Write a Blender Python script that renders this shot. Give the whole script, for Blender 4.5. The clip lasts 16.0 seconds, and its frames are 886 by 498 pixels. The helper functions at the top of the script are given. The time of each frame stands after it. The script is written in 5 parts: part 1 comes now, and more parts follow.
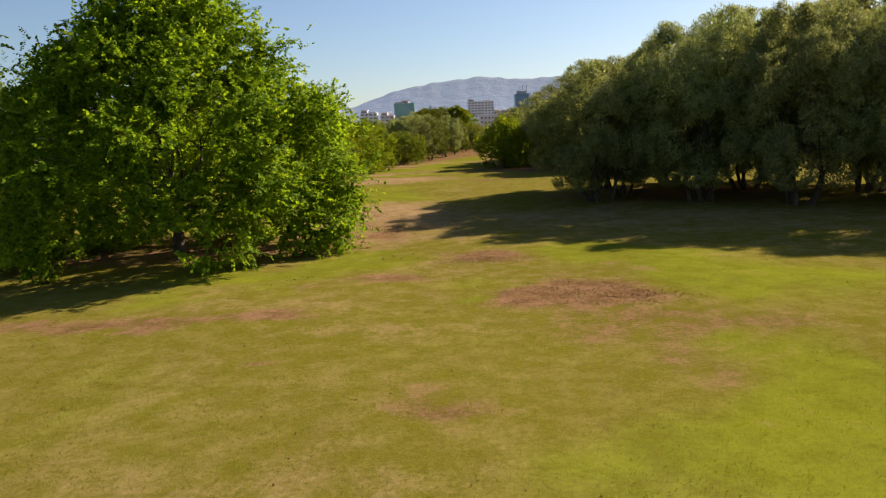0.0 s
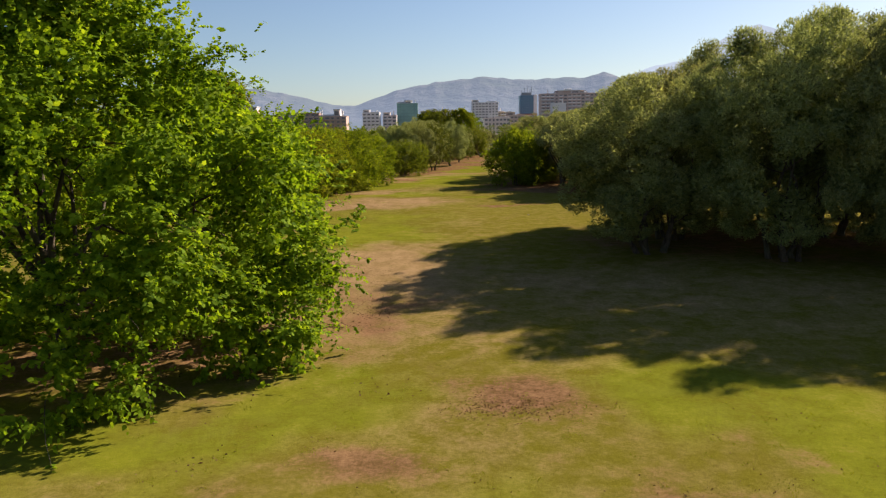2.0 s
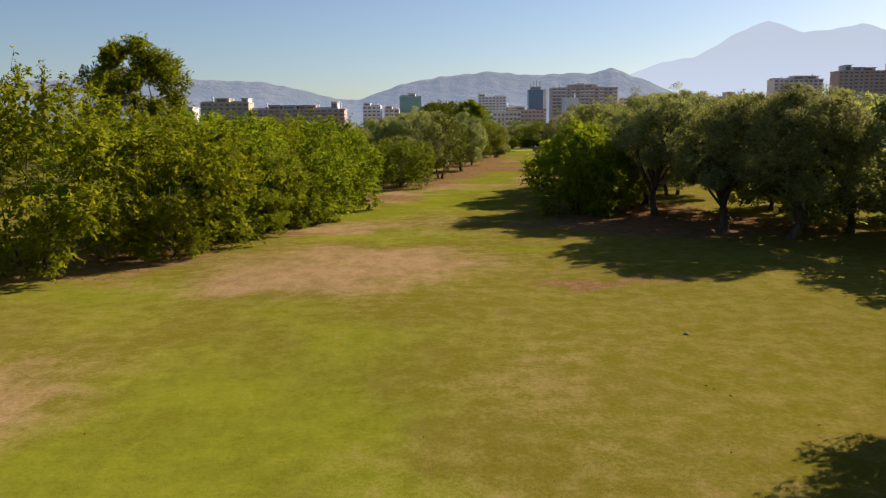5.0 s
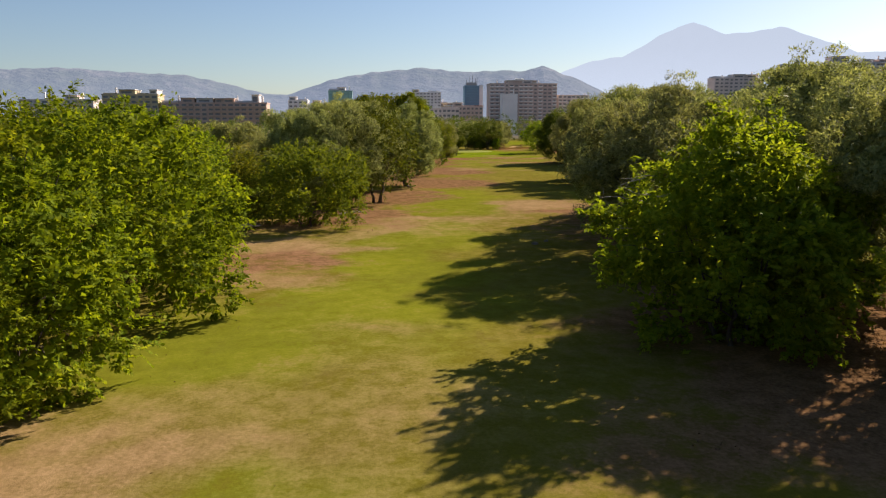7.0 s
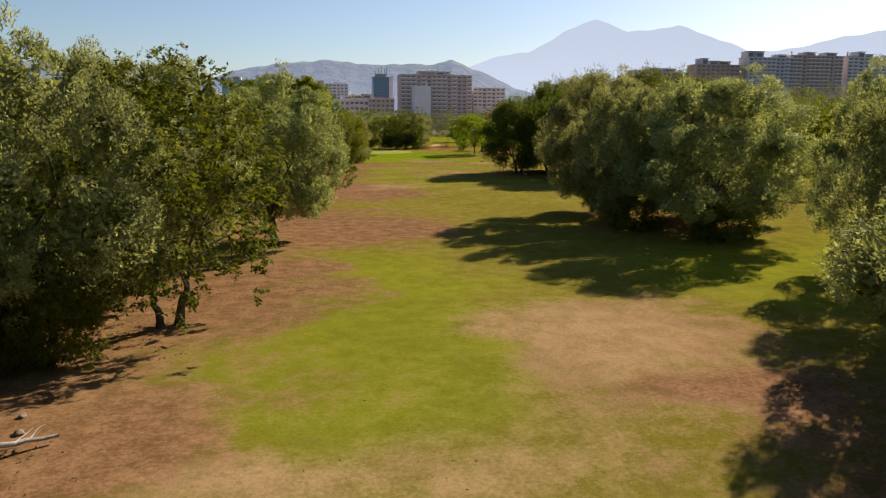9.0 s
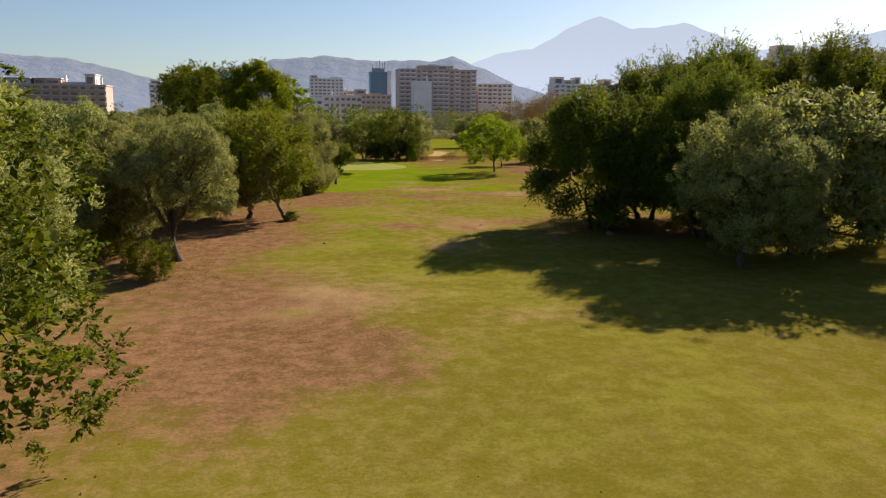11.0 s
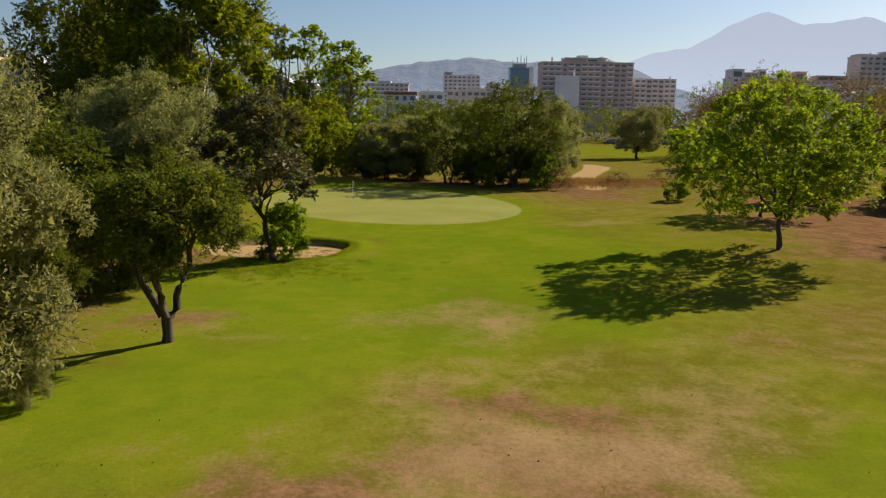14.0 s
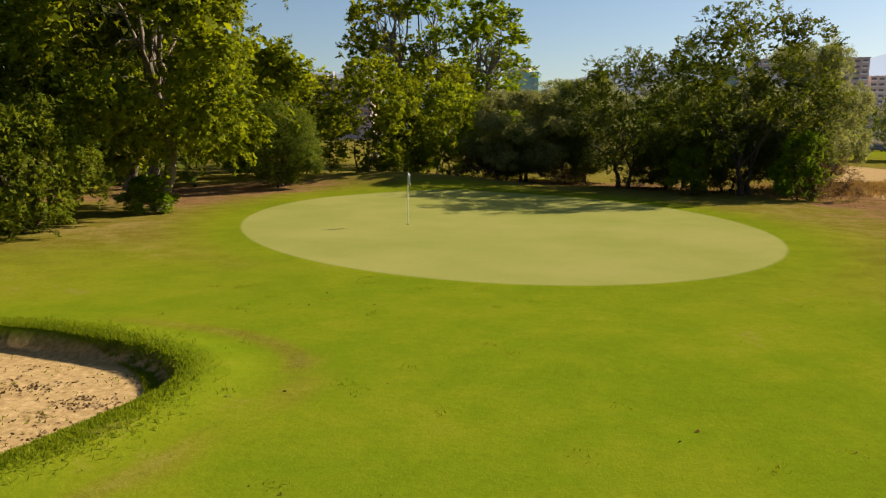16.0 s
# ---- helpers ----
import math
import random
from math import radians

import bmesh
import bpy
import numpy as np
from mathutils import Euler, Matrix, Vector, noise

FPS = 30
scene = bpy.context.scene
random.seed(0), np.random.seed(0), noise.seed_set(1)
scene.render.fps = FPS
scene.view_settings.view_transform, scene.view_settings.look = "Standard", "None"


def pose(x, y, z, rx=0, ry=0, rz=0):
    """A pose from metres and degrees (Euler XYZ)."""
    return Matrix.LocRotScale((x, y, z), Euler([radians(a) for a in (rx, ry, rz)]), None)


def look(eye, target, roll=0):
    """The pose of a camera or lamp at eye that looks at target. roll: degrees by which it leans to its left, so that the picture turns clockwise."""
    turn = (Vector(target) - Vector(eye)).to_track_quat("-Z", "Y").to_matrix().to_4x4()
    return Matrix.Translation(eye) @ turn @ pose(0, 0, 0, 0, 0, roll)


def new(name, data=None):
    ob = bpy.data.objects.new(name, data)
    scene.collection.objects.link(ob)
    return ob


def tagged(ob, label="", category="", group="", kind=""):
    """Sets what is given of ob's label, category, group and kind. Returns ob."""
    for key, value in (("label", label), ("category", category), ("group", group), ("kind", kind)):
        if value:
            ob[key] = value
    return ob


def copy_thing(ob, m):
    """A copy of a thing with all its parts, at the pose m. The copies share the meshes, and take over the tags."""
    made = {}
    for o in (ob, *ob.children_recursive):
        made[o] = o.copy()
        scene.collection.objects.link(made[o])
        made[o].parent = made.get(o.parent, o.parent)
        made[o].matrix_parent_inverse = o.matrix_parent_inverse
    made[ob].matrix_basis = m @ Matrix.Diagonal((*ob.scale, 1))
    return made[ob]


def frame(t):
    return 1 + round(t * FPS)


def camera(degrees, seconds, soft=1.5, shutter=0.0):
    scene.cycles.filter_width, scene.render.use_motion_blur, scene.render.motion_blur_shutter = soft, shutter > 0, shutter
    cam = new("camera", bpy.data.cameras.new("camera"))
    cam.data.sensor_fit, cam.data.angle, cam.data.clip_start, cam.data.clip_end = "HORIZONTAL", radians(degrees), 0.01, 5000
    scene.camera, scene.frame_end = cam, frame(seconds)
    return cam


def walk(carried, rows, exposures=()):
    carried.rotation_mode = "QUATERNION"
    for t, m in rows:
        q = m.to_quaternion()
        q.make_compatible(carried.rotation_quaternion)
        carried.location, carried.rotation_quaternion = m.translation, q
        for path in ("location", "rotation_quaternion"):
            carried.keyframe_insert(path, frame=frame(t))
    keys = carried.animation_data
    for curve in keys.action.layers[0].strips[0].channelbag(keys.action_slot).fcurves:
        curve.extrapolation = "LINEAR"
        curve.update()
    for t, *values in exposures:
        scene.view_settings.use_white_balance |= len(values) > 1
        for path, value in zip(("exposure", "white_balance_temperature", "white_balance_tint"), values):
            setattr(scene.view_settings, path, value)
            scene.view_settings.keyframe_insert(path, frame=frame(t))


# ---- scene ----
cam = camera(62.5, 16.0, 1.2)
PATH = [
    (0, (-0.461, 1.054, 5.711), (-0.46, 3.03, 5.405), -2.1),
    (0.5, (-0.548, 3.892, 6.662), (-0.545, 5.868, 6.356), -1.7),
    (1, (-0.567, 7.066, 7.525), (-0.566, 9.043, 7.218), -1.5),
    (1.5, (-0.597, 10.462, 7.677), (-0.597, 12.438, 7.37), -1.4),
    (2, (-0.699, 14.16, 7.724), (-0.7, 16.136, 7.416), -1.1),
    (2.5, (-0.817, 18.466, 7.711), (-0.819, 20.441, 7.399), -1.3),
    (3, (-1.092, 24.255, 7.623), (-1.09, 26.231, 7.312), -1.0),
    (3.5, (-1.24, 31.584, 7.534), (-1.24, 33.56, 7.222), -1.0),
    (6, (-1.878, 77.198, 7.972), (-1.88, 79.172, 7.648), -0.0),
    (6.5, (-2.039, 88.065, 8.002), (-1.973, 90.038, 7.677), -0.6),
    (7, (-2.468, 99.047, 8.11), (-2.293, 101.012, 7.78), -0.1),
    (7.5, (-2.399, 111.39, 8.127), (-2.122, 113.342, 7.793), -0.1),
    (8, (-1.742, 124.236, 8.114), (-1.366, 126.171, 7.775), -0.2),
    (8.5, (0.003, 136.835, 8.057), (0.414, 138.762, 7.715), -0.0),
    (9, (2.137, 148.9, 8.152), (2.554, 150.825, 7.807), 0.2),
    (11.5, (15.704, 216.706, 9.334), (16.118, 218.63, 8.982), 0.6),
    (12, (18.483, 230.502, 9.353), (18.89, 232.428, 9.003), 0.7),
    (12.5, (21.243, 243.904, 9.043), (21.6, 245.841, 8.697), 0.6),
    (13, (24.065, 256.929, 8.65), (24.316, 258.882, 8.302), 0.7),
    (13.5, (26.458, 270.243, 7.899), (26.615, 272.206, 7.552), 0.7),
    (14, (28.06, 282.616, 7.176), (28.099, 284.585, 6.828), 0.8),
    (14.5, (29.124, 293.291, 6.353), (29.031, 295.257, 5.999), 1.2),
    (15, (29.699, 302.529, 5.476), (29.471, 304.484, 5.121), 1.2),
    (15.5, (30.138, 309.459, 4.699), (29.785, 311.396, 4.351), 1.0),
    (16, (30.064, 314.885, 3.808), (29.597, 316.803, 3.488), 0.3),
]
walk(cam, [(t, look(eye, target, roll)) for t, eye, target, roll in PATH], [(0.0, 0.88, 6550, 16.0), (1.5, 0.74, 6550, 16.0), (3.5, 0.92, 6550, 16.0), (6.0, 0.55, 6550, 16.0), (7.0, 0.76, 6550, 16.0), (9.0, 0.75, 6550, 16.0), (11.5, 0.74, 6550, 16.0), (12.5, 0.68, 6550, 15.0), (13.0, 0.54, 6550, 15.0), (13.5, 0.46, 6550, 15.0), (14.0, 0.50, 6550, 14.5), (14.5, 0.56, 6600, 14.0), (15.0, 0.68, 6700, 14.0), (16.0, 0.75, 6800, 13.5)])

# world, sun and exposure
AZ, EL = radians(48.0), radians(30.0)
SUN = Vector((math.sin(AZ) * math.cos(EL), math.cos(AZ) * math.cos(EL), math.sin(EL)))
world = bpy.data.worlds.new("sky")
scene.world = world
world.use_nodes = True
wn = world.node_tree
sky = wn.nodes.new("ShaderNodeTexSky")
sky.sky_type, sky.sun_disc = "NISHITA", False
sky.sun_elevation, sky.sun_rotation = EL, AZ
sky.altitude, sky.air_density, sky.dust_density, sky.ozone_density = 20, 1.05, 0.55, 3.6
wn.links.new(sky.outputs[0], wn.nodes["Background"].inputs[0])
wn.nodes["Background"].inputs[1].default_value = 0.062
sun = new("sun", bpy.data.lights.new("sun", "SUN"))
sun.data.energy, sun.data.angle, sun.data.color = 5.5, radians(0.55), (1.0, 0.90, 0.74)
sun.matrix_world = look(SUN * 300, (0, 0, 0))


# ---- material helpers ----
class Nodes:
    """A short way to wire a material's nodes."""

    def __init__(self, name):
        self.mat = bpy.data.materials.new(name)
        self.mat.use_nodes = True
        self.tree = self.mat.node_tree
        self.bsdf = self.tree.nodes["Principled BSDF"]
        self.out = self.tree.nodes["Material Output"]

    def add(self, kind, **props):
        node = self.tree.nodes.new("ShaderNode" + kind)
        for key, value in props.items():
            setattr(node, key, value)
        return node

    def link(self, a, b):
        self.tree.links.new(a, b)

    def place(self):
        return self.add("NewGeometry").outputs["Position"]

    def noise(self, scale, detail=4.0, rough=0.55, vec=None, stretch=None):
        node = self.add("TexNoise")
        node.inputs["Scale"].default_value = scale
        node.inputs["Detail"].default_value = detail
        node.inputs["Roughness"].default_value = rough
        vec = vec or self.add("TexCoord").outputs["Object"]
        if stretch:
            m = self.add("Mapping")
            m.inputs["Scale"].default_value = stretch
            self.link(vec, m.inputs[0])
            vec = m.outputs[0]
        self.link(vec, node.inputs["Vector"])
        return node.outputs["Fac"]

    def math(self, op, a, b=None, clamp=False):
        node = self.add("Math", operation=op, use_clamp=clamp)
        for i, v in enumerate((a, b)):
            if v is None:
                continue
            if isinstance(v, (int, float)):
                node.inputs[i].default_value = v
            else:
                self.link(v, node.inputs[i])
        return node.outputs[0]

    def span(self, v, a, b, c=0.0, d=1.0):
        node = self.add("MapRange")
        node.interpolation_type = "SMOOTHSTEP"
        for i, x in enumerate((v, a, b, c, d)):
            if isinstance(x, (int, float)):
                node.inputs[i].default_value = x
            else:
                self.link(x, node.inputs[i])
        return node.outputs[0]

    def mix(self, fac, a, b, blend="MIX"):
        node = self.add("Mix", data_type="RGBA", blend_type=blend)
        for sock, v in ((node.inputs[0], fac), (node.inputs[6], a), (node.inputs[7], b)):
            if isinstance(v, (int, float)):
                sock.default_value = v
            elif isinstance(v, tuple):
                sock.default_value = (*v, 1)
            else:
                self.link(v, sock)
        return node.outputs[2]

    def bump(self, height, strength, distance=0.05):
        node = self.add("Bump")
        node.inputs["Strength"].default_value = strength
        node.inputs["Distance"].default_value = distance
        self.link(height, node.inputs["Height"])
        self.link(node.outputs[0], self.bsdf.inputs["Normal"])

    def done(self, color=None, rough=0.8, spec=0.3, metal=0.0):
        if isinstance(color, tuple):
            self.bsdf.inputs["Base Color"].default_value = (*color, 1)
        elif color is not None:
            self.link(color, self.bsdf.inputs["Base Color"])
        if isinstance(rough, (int, float)):
            self.bsdf.inputs["Roughness"].default_value = rough
        else:
            self.link(rough, self.bsdf.inputs["Roughness"])
        self.bsdf.inputs["Specular IOR Level"].default_value = spec
        self.bsdf.inputs["Metallic"].default_value = metal
        return self.mat


def leaf_material(name, dark, mid, light, glow=0.42, rough=0.7, spec=0.05, tint=(1.25, 1.15, 0.45)):
    """Leaves: each leaf has a shade of its own, lets light through and shines a little."""
    n = Nodes(name)
    r = n.add("NewGeometry").outputs["Random Per Island"]
    tree = n.add("ObjectInfo").outputs["Random"]
    big = n.noise(0.45, 2.0)
    v = n.math("ADD", n.math("MULTIPLY", r, 0.45), n.math("MULTIPLY", big, 0.55))
    c = n.mix(n.span(v, 0.15, 0.5), dark, mid)
    c = n.mix(n.span(v, 0.5, 0.92), c, light)
    hue = n.add("HueSaturation")
    n.link(n.span(tree, 0.0, 1.0, 0.485, 0.512), hue.inputs["Hue"])
    n.link(n.span(tree, 0.0, 1.0, 0.88, 1.12), hue.inputs["Value"])
    n.link(c, hue.inputs["Color"])
    c = hue.outputs[0]
    n.done(c, rough, spec)
    through_leaf = n.add("BsdfTranslucent")
    warm = n.mix(1.0, c, tint, "MULTIPLY")
    n.link(warm, through_leaf.inputs[0])
    both = n.add("MixShader")
    both.inputs[0].default_value = glow
    n.link(n.bsdf.outputs[0], both.inputs[1])
    n.link(through_leaf.outputs[0], both.inputs[2])
    n.link(both.outputs[0], n.out.inputs[0])
    return n.mat


def bark_material(name, dark, light):
    n = Nodes(name)
    a = n.noise(5.0, 6.0, 0.65, stretch=(1, 1, 0.22))
    b = n.noise(1.3, 3.0)
    c = n.mix(n.span(a, 0.3, 0.7), dark, light)
    c = n.mix(n.math("MULTIPLY", n.span(b, 0.45, 0.75), 0.5), c, (0.09, 0.10, 0.05))
    n.bump(a, 0.9, 0.06)
    return n.done(c, 0.92, 0.15)


def plain_material(name, a, b, scale=0.6, rough=0.8, spec=0.3, metal=0.0, relief=0.15):
    """Two tones of one colour, stained at two scales."""
    n = Nodes(name)
    big, fine = n.noise(scale, 4.0), n.noise(scale * 14, 3.0)
    v = n.math("ADD", n.math("MULTIPLY", big, 0.7), n.math("MULTIPLY", fine, 0.3))
    n.bump(fine, relief, 0.02)
    return n.done(n.mix(n.span(v, 0.35, 0.68), a, b), rough, spec, metal)


def ground_material():
    """Turf from lush to parched, bare soil, sand and the mown green, told apart by the sheet's attributes."""
    n = Nodes("turf_and_soil")
    pos = n.place()
    cover = n.add("Attribute", attribute_name="cover")
    sep = n.add("SeparateColor")
    n.link(cover.outputs["Color"], sep.inputs[0])
    second = n.add("Attribute", attribute_name="special")
    sep2 = n.add("SeparateColor")
    n.link(second.outputs["Color"], sep2.inputs[0])
    lush, dry, soil = sep.outputs
    sand, mown, wood = sep2.outputs
    big, mid = n.noise(0.22, 4, 0.6, pos), n.noise(1.1, 5, 0.62, pos)
    fine, blade = n.noise(7.0, 4, 0.7, pos), n.noise(34.0, 3, 0.75, pos)
    wob = n.math("ADD", n.math("MULTIPLY", n.math("SUBTRACT", big, 0.5), 1.1), n.math("MULTIPLY", n.math("SUBTRACT", mid, 0.5), 0.8))
    wob = n.math("ADD", wob, n.math("MULTIPLY", n.math("SUBTRACT", fine, 0.5), 0.5))

    def edge(v, a, b, k=1.0):
        return n.span(n.math("ADD", v, n.math("MULTIPLY", wob, k)), a, b)

    c = n.mix(edge(mid, 0.25, 0.8, 0.6), (0.138, 0.118, 0.014), (0.190, 0.152, 0.034))
    c = n.mix(n.math("MULTIPLY", n.span(big, 0.52, 0.75), 0.28), c, (0.160, 0.160, 0.010))
    # worn streaks, thin spots and clods
    worn = n.noise(0.55, 6, 0.7, pos, (1.0, 0.45, 1.0))
    clods = n.noise(3.2, 5, 0.75, pos)
    c = n.mix(n.math("MULTIPLY", n.span(worn, 0.48, 0.75), 0.34), c, (0.205, 0.135, 0.055))
    c = n.mix(n.math("MULTIPLY", n.span(clods, 0.58, 0.75), 0.22), c, (0.110, 0.085, 0.020))
    patchy = n.span(n.math("ADD", n.math("MULTIPLY", big, 0.6), n.math("MULTIPLY", mid, 0.4)), 0.40, 0.62)
    c = n.mix(n.math("MULTIPLY", edge(lush, 0.15, 0.85), 0.86), c, n.mix(patchy, (0.136, 0.160, 0.009), (0.176, 0.182, 0.012)))
    c = n.mix(n.math("MULTIPLY", edge(lush, 0.72, 1.0, 0.3), 0.9), c, n.mix(patchy, (0.112, 0.168, 0.006), (0.160, 0.190, 0.009)))
    straw = n.mix(n.span(n.math("ADD", n.math("MULTIPLY", n.noise(0.9, 6, 0.7, pos, (1.0, 0.6, 1.0)), 0.75), n.math("MULTIPLY", fine, 0.25)), 0.36, 0.62), (0.245, 0.148, 0.076), (0.350, 0.218, 0.118))
    c = n.mix(n.math("MULTIPLY", edge(dry, 0.15, 0.95), 0.74), c, straw)
    earth = n.mix(n.span(n.math("ADD", n.math("MULTIPLY", mid, 0.6), n.math("MULTIPLY", fine, 0.4)), 0.36, 0.64), (0.125, 0.060, 0.032), (0.245, 0.128, 0.070))
    c = n.mix(n.math("MULTIPLY", edge(soil, 0.16, 0.74), 0.84), c, earth)
    green = n.mix(n.span(big, 0.3, 0.7), (0.218, 0.232, 0.054), (0.265, 0.262, 0.074))
    c = n.mix(n.span(mown, 0.47, 0.53), c, green)
    sandy = n.mix(n.span(fine, 0.35, 0.72), (0.33, 0.220, 0.095), (0.475, 0.335, 0.160))
    c = n.mix(edge(sand, 0.42, 0.56, 0.10), c, sandy)
    far_wood = n.mix(n.span(mid, 0.3, 0.7), (0.035, 0.045, 0.014), (0.10, 0.085, 0.04))
    streets = n.mix(n.span(mid, 0.3, 0.7), (0.10, 0.09, 0.06), (0.16, 0.14, 0.11))
    where = n.add("SeparateXYZ")
    n.link(pos, where.inputs[0])
    far_wood = n.mix(n.span(where.outputs[1], 590, 630), far_wood, streets)
    c = n.mix(wood, c, far_wood)
    grain = n.math("ADD", n.math("MULTIPLY", blade, 0.6), n.math("MULTIPLY", fine, 0.4))
    rough_grass = n.math("SUBTRACT", n.math("SUBTRACT", 1.0, n.math("MULTIPLY", lush, 0.35)), n.math("MULTIPLY", n.span(mown, 0.47, 0.53), 0.45))
    depth = n.span(grain, 0.25, 0.75, 0.72, 1.28)
    tone = n.add("HueSaturation")
    n.link(c, tone.inputs["Color"])
    n.link(n.math("ADD", n.math("MULTIPLY", n.math("SUBTRACT", depth, 1.0), rough_grass), 1.0), tone.inputs["Value"])
    height = n.math("ADD", n.math("MULTIPLY", blade, 0.5), n.math("MULTIPLY", fine, 0.9))
    bump = n.add("Bump")
    bump.inputs["Distance"].default_value = 0.09
    n.link(n.math("MULTIPLY", rough_grass, 0.24), bump.inputs["Strength"])
    n.link(height, bump.inputs["Height"])
    n.link(bump.outputs[0], n.bsdf.inputs["Normal"])
    return n.done(tone.outputs[0], 0.95, 0.0)


GROUND = ground_material()
LEAF_BROAD = leaf_material("mulberry_leaves", (0.045, 0.092, 0.006), (0.184, 0.270, 0.013), (0.390, 0.460, 0.030), 0.54)
LEAF_SUMAC = leaf_material("ash_leaves", (0.080, 0.125, 0.008), (0.195, 0.245, 0.014), (0.330, 0.345, 0.028), 0.58)
LEAF_GREEN = leaf_material("broad_green_leaves", (0.060, 0.098, 0.007), (0.165, 0.222, 0.012), (0.310, 0.340, 0.022), 0.56)
LEAF_OLIVE = leaf_material("olive_leaves", (0.080, 0.095, 0.038), (0.255, 0.268, 0.098), (0.500, 0.492, 0.190), 0.46, 0.65, tint=(1.14, 1.12, 0.66))
LEAF_OAK = leaf_material("evergreen_leaves", (0.036, 0.056, 0.008), (0.100, 0.130, 0.014), (0.210, 0.225, 0.030), 0.40)
LEAF_CAROB = leaf_material("carob_leaves", (0.042, 0.062, 0.010), (0.115, 0.145, 0.020), (0.270, 0.290, 0.040), 0.48)
LEAF_BUSH = leaf_material("bush_leaves", (0.052, 0.074, 0.008), (0.140, 0.165, 0.014), (0.270, 0.270, 0.026), 0.48)
LEAF_PLANE = leaf_material("plane_leaves", (0.060, 0.095, 0.007), (0.180, 0.232, 0.012), (0.330, 0.360, 0.025), 0.58)
LEAF_YOUNG = leaf_material("young_leaves", (0.075, 0.115, 0.008), (0.190, 0.245, 0.014), (0.310, 0.340, 0.026), 0.58)
LEAF_POPLAR = leaf_material("poplar_leaves", (0.080, 0.120, 0.008), (0.195, 0.250, 0.014), (0.340, 0.375, 0.032), 0.58)
LEAF_FIG = leaf_material("fig_leaves", (0.078, 0.118, 0.010), (0.205, 0.250, 0.016), (0.380, 0.385, 0.034), 0.60)
LEAF_LOQUAT = leaf_material("loquat_leaves", (0.034, 0.044, 0.014), (0.110, 0.115, 0.045), (0.340, 0.330, 0.220), 0.28, 0.5)
LEAF_DRY = leaf_material("dry_twigs", (0.090, 0.056, 0.034), (0.160, 0.102, 0.060), (0.220, 0.152, 0.088), 0.35, 0.8, 0.05)
LEAF_STRAW = leaf_material("dry_grass", (0.18, 0.11, 0.05), (0.30, 0.20, 0.09), (0.38, 0.28, 0.12), 0.3, 0.8, 0.05)
PETALS = leaf_material("white_petals", (0.5, 0.45, 0.44), (0.7, 0.66, 0.66), (0.8, 0.78, 0.78), 0.3, 0.6, 0.1)
BLADES = leaf_material("grass_blades", (0.105, 0.145, 0.008), (0.185, 0.225, 0.010), (0.27, 0.28, 0.025), 0.5, 0.6, 0.05)
BARK = bark_material("grey_brown_bark", (0.045, 0.030, 0.020), (0.13, 0.095, 0.068))
BARK_PALE = bark_material("pale_bark", (0.10, 0.075, 0.052), (0.26, 0.21, 0.16))
BARK_DEAD = bark_material("bleached_wood", (0.26, 0.22, 0.18), (0.46, 0.41, 0.36))


# ---- shape helpers ----
def part(name, mesh, material, parent, label=""):
    """Links a bmesh or mesh as one object under its thing."""
    if isinstance(mesh, bmesh.types.BMesh):
        bm, mesh = mesh, bpy.data.meshes.new(name)
        bm.to_mesh(mesh)
        bm.free()
    if material is not None and not mesh.materials:
        mesh.materials.append(material)
    ob = new(name, mesh)
    ob.parent = parent
    if label:
        tagged(ob, label)
    return ob


def thing(name, at, label, category, group="", kind=""):
    ob = new(name)
    ob.matrix_world = at if isinstance(at, Matrix) else Matrix.Translation(at)
    return tagged(ob, label, category, group, kind)


def quick_mesh(name, verts, faces, smooth=False):
    """A mesh from arrays of corners and of equal-sided faces."""
    verts, faces = np.asarray(verts, np.float32), np.asarray(faces, np.int32)
    mesh = bpy.data.meshes.new(name)
    n, k = faces.shape
    mesh.vertices.add(len(verts))
    mesh.vertices.foreach_set("co", verts.ravel())
    mesh.loops.add(n * k)
    mesh.loops.foreach_set("vertex_index", faces.ravel())
    mesh.polygons.add(n)
    mesh.polygons.foreach_set("loop_start", np.arange(n, dtype=np.int32) * k)
    if smooth:
        mesh.polygons.foreach_set("use_smooth", np.ones(n, bool))
    mesh.update(calc_edges=True)
    mesh.validate()
    return mesh


def unit(v):
    return v / np.maximum(np.linalg.norm(v, axis=-1, keepdims=True), 1e-9)


def tube(points, radii, sides=7):
    """Corners and faces of a tapering tube along a line of points."""
    points = np.asarray(points, float)
    way = unit(np.gradient(points, axis=0))
    side = unit(np.cross(way, np.where(np.abs(way[:, 2:3]) > 0.9, [[1.0, 0, 0]], [[0, 0, 1.0]])))
    up = np.cross(way, side)
    a = np.arange(sides) * 2 * np.pi / sides
    ring = np.cos(a)[None, :, None] * side[:, None] + np.sin(a)[None, :, None] * up[:, None]
    verts = (points[:, None] + ring * np.asarray(radii, float)[:, None, None]).reshape(-1, 3)
    i, j = np.meshgrid(np.arange(len(points) - 1), np.arange(sides), indexing="ij")
    a0, a1 = i * sides + j, i * sides + (j + 1) % sides
    return verts, np.stack([a0, a1, a1 + sides, a0 + sides], -1).reshape(-1, 4)


def join(pieces):
    verts, faces, n = [], [], 0
    for v, f in pieces:
        verts.append(v)
        faces.append(f + n)
        n += len(v)
    return np.concatenate(verts), np.concatenate(faces)


